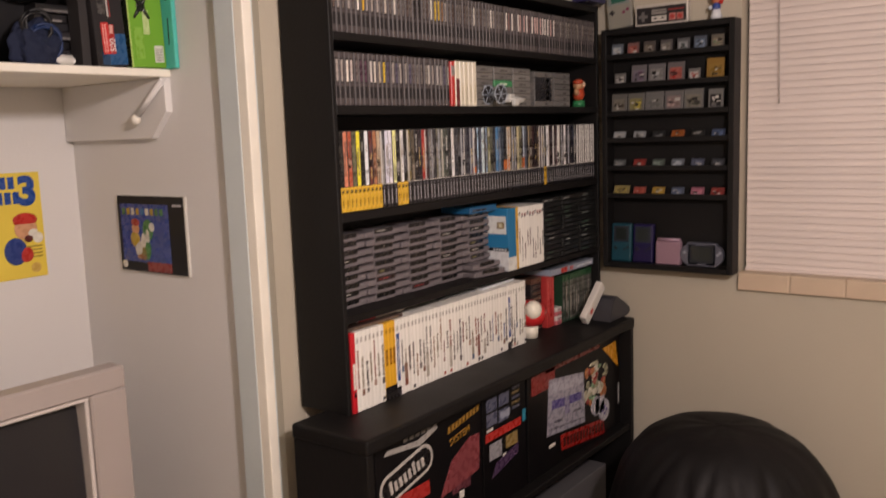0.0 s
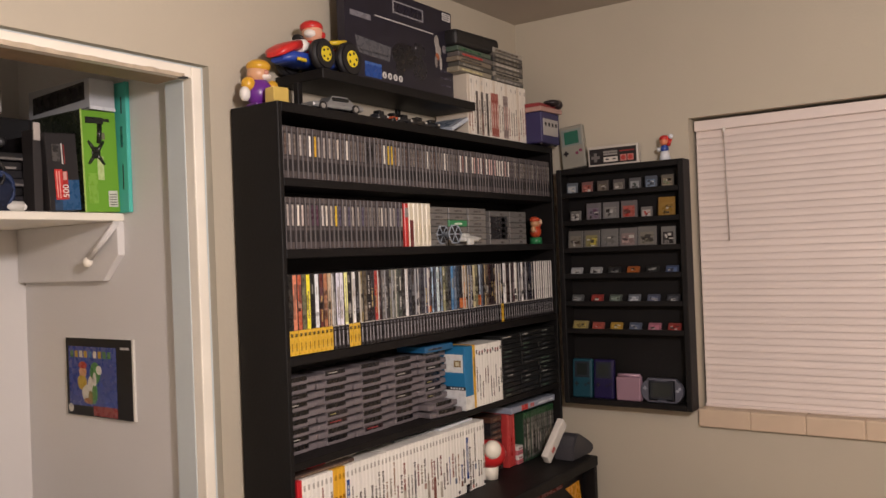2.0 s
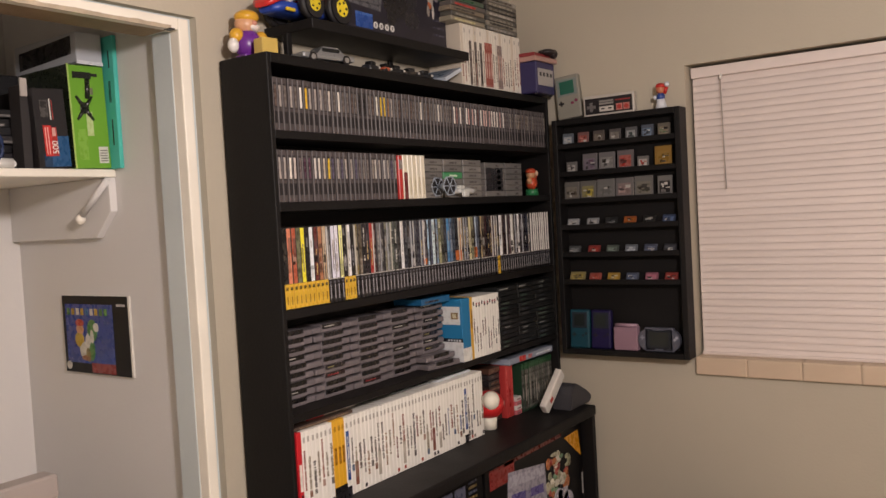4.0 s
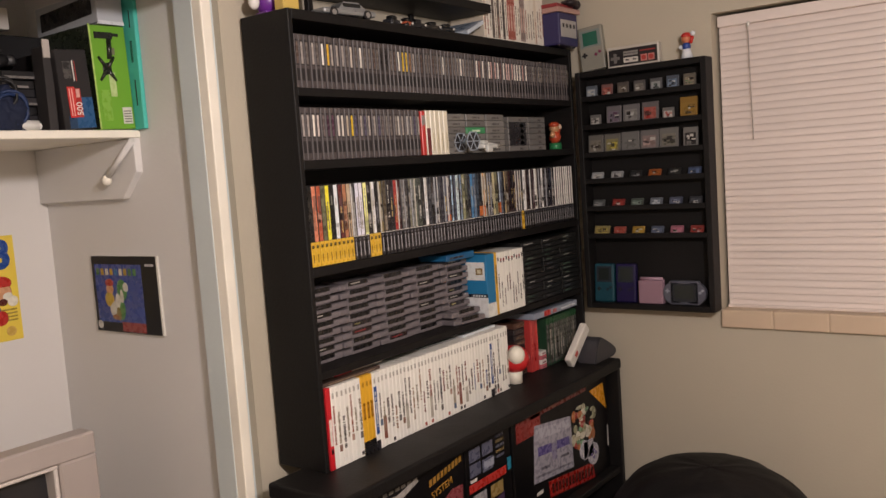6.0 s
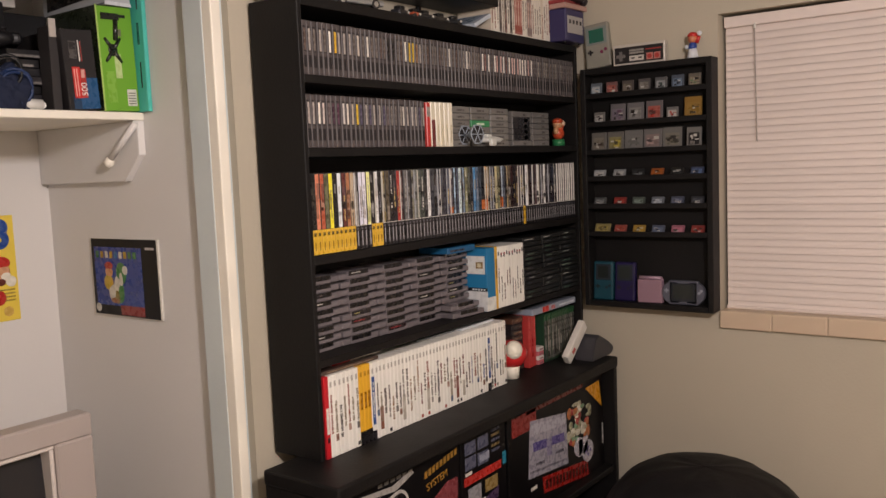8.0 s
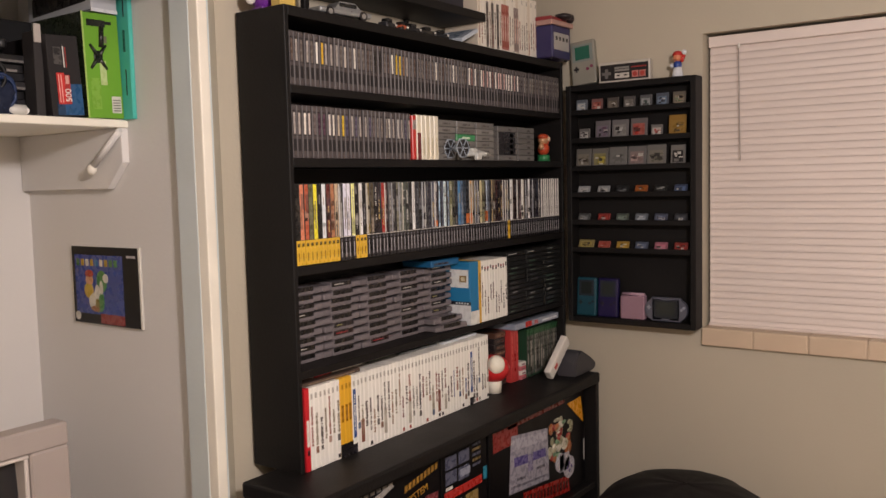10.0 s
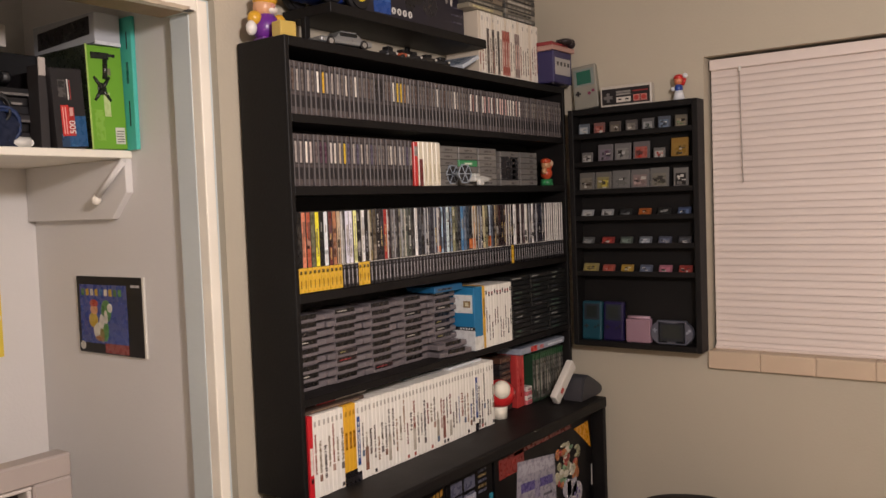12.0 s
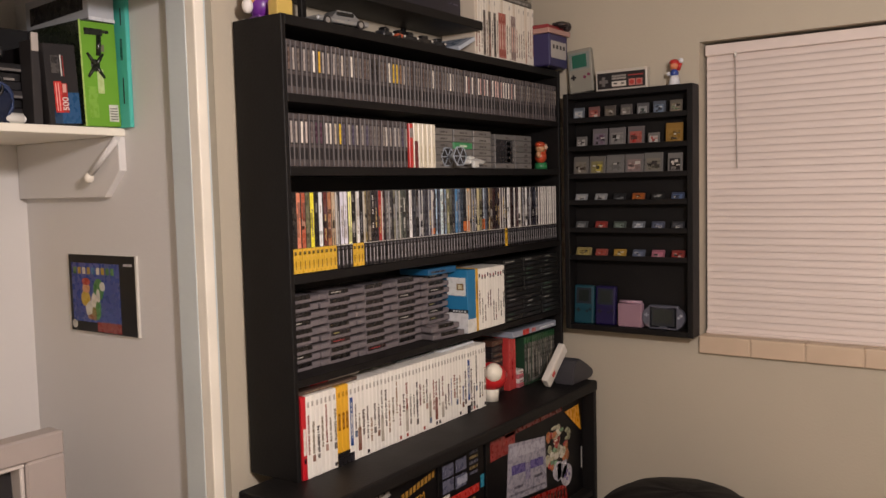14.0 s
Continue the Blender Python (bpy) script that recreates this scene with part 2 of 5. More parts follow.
for k in range(79):
    c = ROW_ONE[k] if k < len(ROW_ONE) else RNG.choice(DULL) if k < 44 else RNG.choice(WARM_GLINT) if k < 62 else RNG.choice(["6b625d", "8c847d", "5f5554"])
    upright_cartridge(-0.006 + RNG.uniform(-0.002, 0.002), 0.0165 + 0.01582 * k, 1.8811, c)
ROW_TWO = ["3a2f2e", "201b1d", "e8e0d4", "cdbfb8", "6b5f5e", "4a3040", "5a3a4c", "cfc8c2", "d8d0c4", "b9ab98", "e0bc34", "565064", "453c4c", "565064",
           "453c4c", "201b1d", "565064", "6b5f5e", "837b76", "756d69", "8c847d", "c9c2ba", "201b1d", "b8b2ae", "3a2f2e", "565064", "453c4c"]
for k, c in enumerate(ROW_TWO):
    upright_cartridge(-0.006 + RNG.uniform(-0.002, 0.002), 0.0165 + 0.01582 * k, 1.7221, c)


def upright_case(x, y, z, w, h, d, colour, label, category, group="", segs=(), lean=0.0, name="game_case"):
    """A slim case standing upright: a body whose spine faces +x, and printed pieces on the spine given as (name, y0, y1, z0, z1, colour) in parts of w and h."""
    body = tagged(part(name, slab(-d, 0, 0.0003, w - 0.0003, 0, h, bevel=min(0.0016, w * 0.1)), mat(colour, 0.3, grain=0.04, spread=0.04)), label, category, group)
    body.location = (x, y, z)
    body.rotation_euler = (lean, 0, 0)
    for nm, y0, y1, z0, z1, c in segs:
        if nm == "glyphs":
            tagged(part("title", glyphs(y0 * w, y1 * w, z0 * h, z1 * h), ink(c), body), kind="stuff")
        else:
            part(nm, slab(-0.002, 0.0005 + 0.0004 * (nm == "title") + 0.00003 * segs.index((nm, y0, y1, z0, z1, c)), y0 * w, y1 * w, z0 * h, z1 * h), ink(c), body)
    return body


def glyphs(y0, y1, z0, z1):
    """A line of small unreadable letter bars running up a spine."""
    b = bmesh.new()
    z = z0
    while z < z1:
        q = RNG.uniform(0.0016, 0.0042)
        u = RNG.uniform(0, 0.3) * (y1 - y0)
        box(b, -0.001, 0.0009, y0 + u * RNG.choice((0, 1)), y1 - u * RNG.choice((0, 1)), z, z + q)
        z += q + RNG.uniform(0.0006, 0.0014) + (0.003 if RNG.random() < 0.12 else 0)
    return b


# discs in cases with a dark or yellow foot on the spine
SPINES = """201c20 c87a5e b05a40 6a6a50 e0d030 1c1a1e c8ccd4 6a3430 a87050 b0987a 8a8886 c4c4d8 c8c6d6 e2d488 2a282c e6e6ea 242226 8a7a50 5a5040 2a2628 383034 a83a34
4c2a2a 6a6868 565452 7a7868 6c7068 5a6258 4a5048 242228 d4dce4 3a3c44 26242a 34343c 46464c 3a3a44 565a68 6a6068 98b4cc 50586a b8ccd8 7890a8 8a8a6a 5a5c50 3a3c40 4a80b0
5a7490 3a4450 2c3038 c89048 8a7a5c 5a5a60 3c3e46 b8b088 7a7860 a8b8c8 5c6470 b09c74 6a5c4c 4a3434 3a2a2c 3e3034 4c3a40 382a32 2c2228 e4e2de 4a3c3c 3a2e30 3a2c30 5a4448
e0dcc8 3a2e2e 3a3030 e6e4e0 3c3434 2c2a34 34323c 2c2e3c 242630""".split()
for k in range(88):
    c = SPINES[k] if k < len(SPINES) else "e8e5e1"
    c = vivid(c, 1.3) if k < 79 else c
    yellow = k < 10 or 14 <= k < 17 or k == 64
    segs = [("spine_art", 0.1 if k < 79 else 0.2, 0.87 if k < 79 else 0.78, 0.315, 0.985, c)]
    for q in range(RNG.choice((1, 2, 2, 3)) if k < 79 else 0):
        a = RNG.uniform(0.32, 0.8)
        segs.append(("spine_art", RNG.choice((0.1, 0.3)), RNG.choice((0.6, 0.87)), a, min(0.985, a + RNG.uniform(0.08, 0.3)), blend(c, RNG.choice(("1c1a1e", "2a2a30", "8a8a8e", "c8c4be", "5a6474", "6a5a4c", "a09488")), RNG.uniform(0.25, 0.75))))
    n = RNG.choice([0, 1, 1, 2, 3]) if k < 79 else 0
    for q in range(n):
        a = RNG.uniform(0.33, 0.85)
        segs.append(("title", RNG.uniform(0.05, 0.2), RNG.uniform(0.6, 0.95), a, min(0.97, a + RNG.uniform(0.03, 0.12)), dull(c, RNG.choice((0.35, 0.55, 0.75, 0.88)))))
    if k in (37, 48, 49, 55):
        segs.append(("title", 0.05, 0.95, 0.33, RNG.uniform(0.4, 0.5), "c8703c"))
    if RNG.random() < 0.6 and 3 < k < 79:
        pale = sum(rgb(c)) > 0.75
        segs.append(("glyphs", 0.36, 0.62, RNG.uniform(0.36, 0.5), RNG.uniform(0.65, 0.94), RNG.choice(["8a857e", "77706a", "9a948c"] if pale else ["d9d4cd", "a8a39c", "8c8a90", "c9b070"])))
    # full-height edge line, no print: mostly pale, a painted gloss highlight on the spine
    if RNG.random() < 0.5 and 9 < k < 79:
        segs.append(("title", 0.06, RNG.uniform(0.2, 0.4), 0.32, 0.98, RNG.choice(["d4d2ce", "a9abb0", "2a282c", "c4bfb4"])))
    if yellow:
        segs += [("foot", 0.03, 0.97, 0.01, 0.31, "d9ae35"), ("title", 0.4, 0.6, 0.06, 0.16, "8a6a1f"), ("title", 0.25, 0.75, 0.235, 0.275, "5a4a1c")]
    else:
        segs += [("foot", 0.03, 0.97, 0.01, 0.31, "19181b"), ("title", 0.4, 0.62, 0.05, 0.24, "9c9a9e"), ("title", 0.3, 0.7, 0.255, 0.28, "5a5960"), ("title", 0.04, 0.96, 0.303, 0.312, "c9c6c0")]
    upright_case(-0.004 + RNG.uniform(-0.001, 0.001), 0.0155 + 0.01405 * k, 1.4842, 0.01405, 0.183, 0.135, "1b1a1c",
                 "slim game case with a %s foot on its spine" % ("yellow" if yellow else "dark"), "game case", "upright disc cases", segs)

# white cases along the lowest row
n = 0
y = 0.0175
upright_case(0.0, y, 1.0202, 0.0155, 0.19, 0.135, "c2202a", "bright red game case at the end of the white row", "game case", "white game cases",
             [("title", 0.25, 0.75, 0.3, 0.62, "e2dcd4"), ("title", 0.3, 0.7, 0.2, 0.26, "3a2024")])
y += 0.0155
while y < 0.775:
    n += 1
    segs = [("title", 0.22, 0.6, 0.86, 0.925, "b5b0a8")]
    c = "e8e5de"
    if 8 <= n <= 10:
        c = "dba62c"
        segs = [("foot", 0, 1, 0.0, 0.17, "1c1a1c"), ("title", 0.2, 0.7, 0.45, 0.66, "9a6a1c"), ("title", 0.25, 0.7, 0.86, 0.92, "b98a2a")]
    elif n in (11, 46):
        segs.append(("spine_art", 0.15, 0.85, 0.2, 0.82, "2b4a86")); segs.append(("glyphs", 0.3, 0.7, 0.3, 0.75, "d8d6d0")); segs.append(("foot", 0, 1, 0, 0.12, "26242a"))
    else:
        col = RNG.choice(["7c7770", "5d524c", "8f5a4c", "5a5450", "6a7090", "8a7f6c", "7c4b46", "4a4648", "67615a", "95765c"])
        z = RNG.uniform(0.16, 0.42)
        segs.append(("glyphs", RNG.uniform(0.2, 0.32), RNG.uniform(0.58, 0.82), z, min(0.84, z + RNG.uniform(0.2, 0.5)), col))
        if RNG.random() < 0.3:
            segs.append(("title", 0.2, 0.8, z - 0.1, z - 0.02, RNG.choice(["8a6a5c", "6a6460", "a88a7c", "5c6a80"])))
        if RNG.random() < 0.35:
            segs.append(("title", 0.2, 0.75, 0.03, 0.075, RNG.choice(["2a2628", "7a746c", "a04a3c"])))
        if RNG.random() < 0.12:
            segs.append(("spine_art", 0.1, 0.9, 0.1, RNG.uniform(0.3, 0.5), RNG.choice(["6a8a5a", "b7b0a4", "8a5a4c"])))
    upright_case(RNG.uniform(-0.0015, 0.001), y, 1.0202, 0.01425, 0.19 + RNG.uniform(-0.001, 0.0005), 0.135, c, "%s game case in the lowest row" % ("yellow" if 8 <= n <= 10 else "white plastic"), "game case", "white game cases", segs)
    y += 0.01445


def flat_case(x, y, z, w, d, h, colour, label, name="game_case", segs=(), turn=0.0, group="", category="game case"):
    """A case or cartridge lying flat, its end towards +x."""
    body = tagged(part(name, slab(-d, 0, 0, w, 0.0002, h, bevel=min(0.0015, h * 0.12)), mat(colour, 0.38, grain=0.05, spread=0.08)), label, category, group)
    body.location = (x, y, z)
    body.rotation_euler = (0, 0, turn)
    for nm, y0, y1, z0, z1, c in segs:
        part(nm, slab(-0.002, 0.0006, y0 * w, y1 * w, z0 * h, z1 * h), ink(c), body)
    return body


flat_case(-0.01, 0.02, 1.2105, 0.2, 0.14, 0.009, "4a3b34", "dark brown booklet lying on the white cases", segs=[("title", 0.1, 0.9, 0.4, 0.6, "8a7460")])
flat_case(-0.03, 0.08, 1.2198, 0.17, 0.12, 0.006, "cfc9c0", "pale booklet with a red edge lying on the white cases", segs=[("title", 0.0, 0.35, 0.1, 0.9, "b4303a")])
flat_case(-0.02, 0.59, 1.2105, 0.17, 0.11, 0.007, "d2d6da", "pale booklet lying on the white cases", turn=0.03)
flat_case(-0.045, 0.42, 1.2105, 0.16, 0.09, 0.004, "aab2ba", "thin grey booklet lying on the white cases", turn=-0.04)

# wide grey cartridges lying in stacks
b = slab(-0.088, 0, 0.03, 0.104, 0, 0.0196, bevel=0.0016)
box(b, -0.086, -0.001, 0.0005, 0.03, 0.0005, 0.0145, bevel=0.002)
box(b, -0.086, -0.001, 0.104, 0.1335, 0.0005, 0.0145, bevel=0.002)
WIDE = mesh_of("cartridge", b, SNESGREY)
STRIPS = [mesh_of("label", box(slab(-0.004, 0.0006, 0.0315, 0.1025, 0.0085, 0.0192), -0.004, 0.0009, 0.04, 0.04 + w, 0.0125, 0.0152, slot=1), [ink(c), ink(d)])
          for c, d, w in (("0d0b0d", "a8a39c", 0.034), ("0e0c0e", "1a1718", 0.03), ("241f22", "8a8458", 0.02), ("0d0b0d", "3a3438", 0.035), ("2a1c1e", "8a3436", 0.04), ("0c0b0e", "0c0b0e", 0.03))]
for col in range(5):
    for lev in range(9):
        o = tagged(part("wide_cartridge", WIDE, None), "wide grey cartridge lying flat in a stack on the shelf", "cartridge", "stacked grey cartridges")
        o.location = (-0.058 + RNG.uniform(-0.003, 0.003), 0.0155 + 0.1345 * col + RNG.uniform(-0.002, 0.002), 1.2503 + 0.0198 * lev)
        part("label", STRIPS[RNG.choice((0, 1, 1, 1, 2, 3, 4, 5, 5, 5, 5))], None, o)
flat_case(-0.03, 0.55, 1.4288, 0.134, 0.1, 0.018, "1f5f8c", "flat blue box lying on the grey cartridge stacks", name="game_box", category="game box", segs=[("title", 0.1, 0.6, 0.3, 0.6, "3c3a40")])
for q in range(2):
    o = tagged(part("wide_cartridge", WIDE, None), "wide grey cartridge lying askew beside the stacks", "cartridge", "stacked grey cartridges")
    o.matrix_basis = pose(-0.018 - 0.008 * q, 0.548 + 0.004 * q, 1.2503 + 0.0198 * q, 0, 0, -7 + 5 * q)
    part("label", STRIPS[1], None, o)

# the boxes and cases beside the stacks
bx = tagged(part("game_box", slab(-0.135, 0, 0, 0.044, 0, 0.182, bevel=0.0012), mat("2277a8", 0.4)), "blue and white cardboard game box", "game box")
bx.location = (0.002, 0.692, 1.2503)
part("spine_foot", slab(-0.134, 0.0006, -0.0006, 0.0446, 0.0008, 0.04), ink("dcdcd8"), bx, "white foot of the box")
part("side_foot", slab(-0.134, 0.0001, -0.001, 0.002, 0.0008, 0.058), ink("d2d4d6"), bx, "white lower side")
part("side_band", slab(-0.134, 0.0, -0.0014, 0.002, 0.058, 0.068), ink("23262c"), bx, "dark printed band")
for k in range(5):
    part("letter_bar", slab(-0.05 + 0.0095 * k, -0.044 + 0.0095 * k, -0.0018, 0.002, 0.0605, 0.0655), ink("c8ccd0"), bx)
part("picture", slab(-0.07, -0.006, -0.0014, 0.002, 0.108, 0.16), ink("d7d9d8"), bx, "white printed panel")
part("picture", slab(-0.036, -0.012, -0.0018, 0.002, 0.124, 0.143), ink("8a7450"), bx)
part("picture", slab(-0.03, -0.018, -0.0022, 0.002, 0.128, 0.139), ink("d0c8a8"), bx)
upright_case(0.001, 0.738, 1.2503, 0.014, 0.183, 0.135, "d6a734", "yellow game case beside the blue box", "game case", "", [("title", 0.3, 0.7, 0.5, 0.8, "8a6a20")])
for k in range(10):
    segs = [("title", 0.25, 0.65, 0.83, 0.89, "3a3634"), ("title", 0.3, 0.7, 0.86, 0.9, "8f2f2c")] if k % 3 else [("title", 0.25, 0.65, 0.86, 0.92, "4a4644")]
    z = RNG.uniform(0.1, 0.35)
    segs.append(("glyphs", 0.3, 0.62, z, z + RNG.uniform(0.2, 0.4), RNG.choice(["2e2a2c", "4a4644", "6a6460", "5a3a38"])))
    upright_case(0.0 + RNG.uniform(-0.001, 0.001), 0.753 + 0.0149 * k, 1.2503, 0.0147, 0.18, 0.135, "e6e3dc", "white game case beside the blue box", "game case", "short row of white cases", segs)
for col, (y0, w) in enumerate(((0.908, 0.113), (1.026, 0.113), (1.145, 0.12))):
    for lev in range(13):
        segs = [("title", RNG.uniform(0.08, 0.25), RNG.uniform(0.35, 0.6), 0.4, 0.58, RNG.choice(["8a908a", "6a7a6c", "a4a4a0", "4c5056", "4a6252", "5c5a58"]))] if RNG.random() < 0.85 else []
        flat_case(-0.004 + RNG.uniform(-0.004, 0.003), y0 + RNG.uniform(-0.002, 0.002), 1.2503 + 0.0148 * lev, w, 0.13, 0.0143, "1b1c1c", "black disc case lying flat in a stack", segs=segs, group="black stacked cases")

# second row, beside the upright cartridges
upright_case(-0.002, 0.4445, 1.7221, 0.0165, 0.114, 0.118, "c22e28", "red plastic game cartridge", "cartridge", "", [("title", 0.1, 0.9, 0.68, 0.9, "8f8882")], name="game_cartridge")
for k in range(5):
    upright_case(-0.001, 0.4625 + 0.0193 * k, 1.7221, 0.019, 0.116, 0.118, RNG.choice(["d8cfb8", "cdc3a9", "ddd6c3"]), "cream plastic game case", "game case", "cream cases", [("title", 0.4, 0.6, 0.1, 0.5, "c2b79c")] if k else [("foot", 0.1, 0.9, 0, 0.6, "6a2a2a")])
for col, (y0, w, lev_n) in enumerate(((0.566, 0.09, 6), (0.662, 0.094, 6), (0.762, 0.096, 6))):
    for lev in range(lev_n):
        c = "3f8f5c" if (col == 1 and lev == 3) else RNG.choice(["75726e", "6c6966", "7e7b77"])
        flat_case(-0.012, y0, 1.7221 + 0.0183 * lev, w, 0.09, 0.0178, c, "light grey cartridge lying flat in a stack" if c != "3f8f5c" else "green cartridge in a grey stack", name="flat_cartridge",
                  segs=[("title", 0.3, 0.7, 0.3, 0.6, "5d5a57" if c != "3f8f5c" else "cfe0c8")], group="light grey stacks", category="cartridge")
for k, (y0, w) in enumerate(((0.868, 0.112), (0.986, 0.103))):
    for lev in range(6):
        flat_case(-0.004, y0, 1.7221 + 0.0172 * lev, w, 0.1, 0.0168, RNG.choice(["6a6765", "62605e"]), "grey cartridge lying flat in a stack", name="flat_cartridge",
                  segs=[("label", 0.04, 0.9, 0, 1, "1f1d1f"), ("title", 0.6, 0.78, 0.15, 0.75, "b5b2ac")] if (k == 0 and 0 < lev < 5) else [("title", 0.55, 0.75, 0.2, 0.6, "55524f")], group="light grey stacks", category="cartridge")


def toy(name, pieces, mats, at, label, turn=0.0, category="toy figurine"):
    """A small toy as one plain mesh: pieces are ('b', at, radii, slot), ('r', a, b, r0, r1, slot) or ('x', x0, x1, y0, y1, z0, z1, bevel, slot)."""
    b = bmesh.new()
    for p in pieces:
        if p[0] == "b":
            ball(b, p[1], p[2], p[3])
        elif p[0] == "r":
            rod(b, p[1], p[2], p[3], p[4], slot=p[5])
        else:
            box(b, *p[1:7], bevel=p[7], slot=p[8], seg=2)
    o = tagged(part(name, b, [mat(m, 0.32, grain=0.03) if isinstance(m, str) else m for m in mats]), label, category)
    o.matrix_basis = pose(*at, 0, 0, turn)
    return o


toy("toy_figurine", [("r", (0, 0, 0), (0, 0, 0.022), 0.022, 0.02, 0), ("b", (0, 0, 0.042), (0.02, 0.021, 0.022), 1), ("b", (0.004, -0.022, 0.05), (0.009, 0.01, 0.012), 2), ("b", (0.004, 0.024, 0.075), (0.009, 0.009, 0.011), 3),
                     ("r", (0.002, 0.014, 0.052), (0.004, 0.024, 0.07), 0.007, 0.006, 1), ("b", (0, -0.002, 0.07), (0.017, 0.018, 0.016), 2), ("b", (0, -0.003, 0.082), (0.018, 0.019, 0.011), 1)],
    ["2f7a4c", "b5482c", "b98a64", "d8b79c"], (-0.045, 1.225, 1.7221), "small orange figurine on a green round base")
o = base("toy_spacecraft", (0, 0, 0), "grey toy spacecraft with two hexagonal panel wings", "toy")
o.matrix_basis = pose(0.012, 0.625, 1.7235, 0, 0, 84)
for s in (-1, 1):
    wing = part("wing", rod(bmesh.new(), (0, 0.0216 * s, 0.03), (0, 0.0224 * s, 0.03), 0.026, seg=6), mat("17181c", 0.4), o, "dark hexagonal wing panel")
    for k in range(6):
        a = k * math.pi / 3
        a2 = a + math.pi / 3
        p, q = (0.028 * math.cos(a), 0.022 * s, 0.03 + 0.028 * math.sin(a)), (0.028 * math.cos(a2), 0.022 * s, 0.03 + 0.028 * math.sin(a2))
        part("spoke", rod(bmesh.new(), (0.0, 0.022 * s, 0.03), p, 0.0016, seg=6), mat("9aa4b0", 0.4), wing)
        part("rim", rod(bmesh.new(), p, q, 0.0016, seg=6), mat("9aa4b0", 0.4), wing)
part("cockpit", ball(bmesh.new(), (0, 0, 0.03), 0.011), mat("9aa4b0", 0.4), o)
part("axle", rod(bmesh.new(), (0, -0.022, 0.03), (0, 0.022, 0.03), 0.004), mat("9aa4b0", 0.4), o)
b = slab(-0.02, 0.02, -0.045, 0.045, 0.01, 0.024, bevel=0.006, seg=2)
rod(b, (0, 0.03, 0.017), (0.006, 0.075, 0.02), 0.011, 0.003)
box(b, -0.012, 0.012, -0.03, 0.0, 0.022, 0.034, bevel=0.004)
box(b, -0.03, -0.018, -0.04, -0.01, 0.0, 0.02, bevel=0.003)
box(b, 0.018, 0.03, -0.04, -0.01, 0.0, 0.02, bevel=0.003)
o = tagged(part("toy_ship", b, mat("c9cac6", 0.4)), "small white and grey toy space ship", "toy")
o.matrix_basis = pose(-0.002, 0.735, 1.7225, 0, 0, 6)

# lowest row, beside the white cases
toy("toy_mushroom", [("r", (0, 0, 0), (0, 0, 0.04), 0.024, 0.026, 1), ("b", (0, 0, 0.075), (0.052, 0.05, 0.044), 0), ("b", (0.024, -0.022, 0.093), (0.028, 0.03, 0.03), 1), ("b", (-0.03, -0.022, 0.08), (0.016, 0.016, 0.018), 1), ("b", (0.024, 0.03, 0.076), (0.016, 0.014, 0.016), 1)],
    ["c12a2c", "e4dfd0"], (-0.022, 0.846, 1.0205), "red toy mushroom with white spots", category="toy").scale = (0.95, 0.95, 0.98)
for k in range(9):
    flat_case(-0.05, 0.902 + RNG.uniform(-0.003, 0.003), 1.0203 + 0.0188 * k, 0.064, 0.09, 0.0184, RNG.choice(["2a2426", "3c2c28", "54382c", "241f22"]), "dark disc case lying flat behind the toy mushroom", segs=[("title", 0.2, 0.9, 0.3, 0.6, RNG.choice(["6a5040", "4a3c36", "7c6050"]))], group="dark flat cases")
for k in range(3):
    upright_case(-0.034, 0.972 + 0.0155 * k, 1.0203, 0.0153, 0.168, 0.1, "b43a38", "red game case standing on the cabinet top", "game case", "red cases", [("title", 0.3, 0.7, 0.2, 0.6, "9a2026")] if k % 2 else [("title", 0.35, 0.65, 0.3, 0.9, "c8504c")])
for k in range(4):
    flat_case(-0.028, 1.022, 1.0203 + 0.0145 * k, 0.034, 0.1, 0.014, "dcd8d2" if k % 2 else "c46a72", "small pink and white box in a pile", name="small_box", segs=[("title", 0.2, 0.8, 0.3, 0.6, "8a5a60")])
for k in range(14):
    segs = [("spine_art", 0.08, 0.92, 0.05, 0.86, RNG.choice(["4e4d4a", "5d5c57", "3c3f3a", "6a6862", "494640"])), ("title", 0.3, 0.7, RNG.uniform(0.1, 0.3), RNG.uniform(0.4, 0.8), RNG.choice(["8a867e", "35332f", "a39c92"])), ("foot", 0.02, 0.98, 0.88, 0.99, "1f4a2c")]
    upright_case(-0.026 + RNG.uniform(-0.002, 0.001), 1.062 + 0.0146 * k, 1.0203, 0.0143, 0.158, 0.12, "24402e", "green-edged translucent game case", "game case", "green cases", segs)
flat_case(-0.018, 0.975, 1.1888, 0.29, 0.12, 0.02, "9aa2b2", "pale blue and red boxed set lying on the green cases", name="game_box", segs=[("title", 0.22, 0.36, 0.1, 0.95, "c23c38"), ("title", 0.42, 0.5, 0.2, 0.8, "c06a6a"), ("title", 0.6, 0.95, 0.3, 0.6, "d4d8de")], category="game box")

# light gun stand and console on the cabinet's top
b = slab(-0.012, 0.012, -0.02, 0.02, 0.0, 0.15, bevel=0.005, seg=2)
o = tagged(part("white_console", b, mat("dedad2", 0.35)), "slim white game console leaning on its stand", "game console")
o.matrix_basis = pose(0.05, 1.06, 1.036, -47, 4, 0)
part("title", slab(0.011, 0.0127, -0.008, 0.006, 0.03, 0.05), ink("b5463c"), o)
b = bmesh.new()
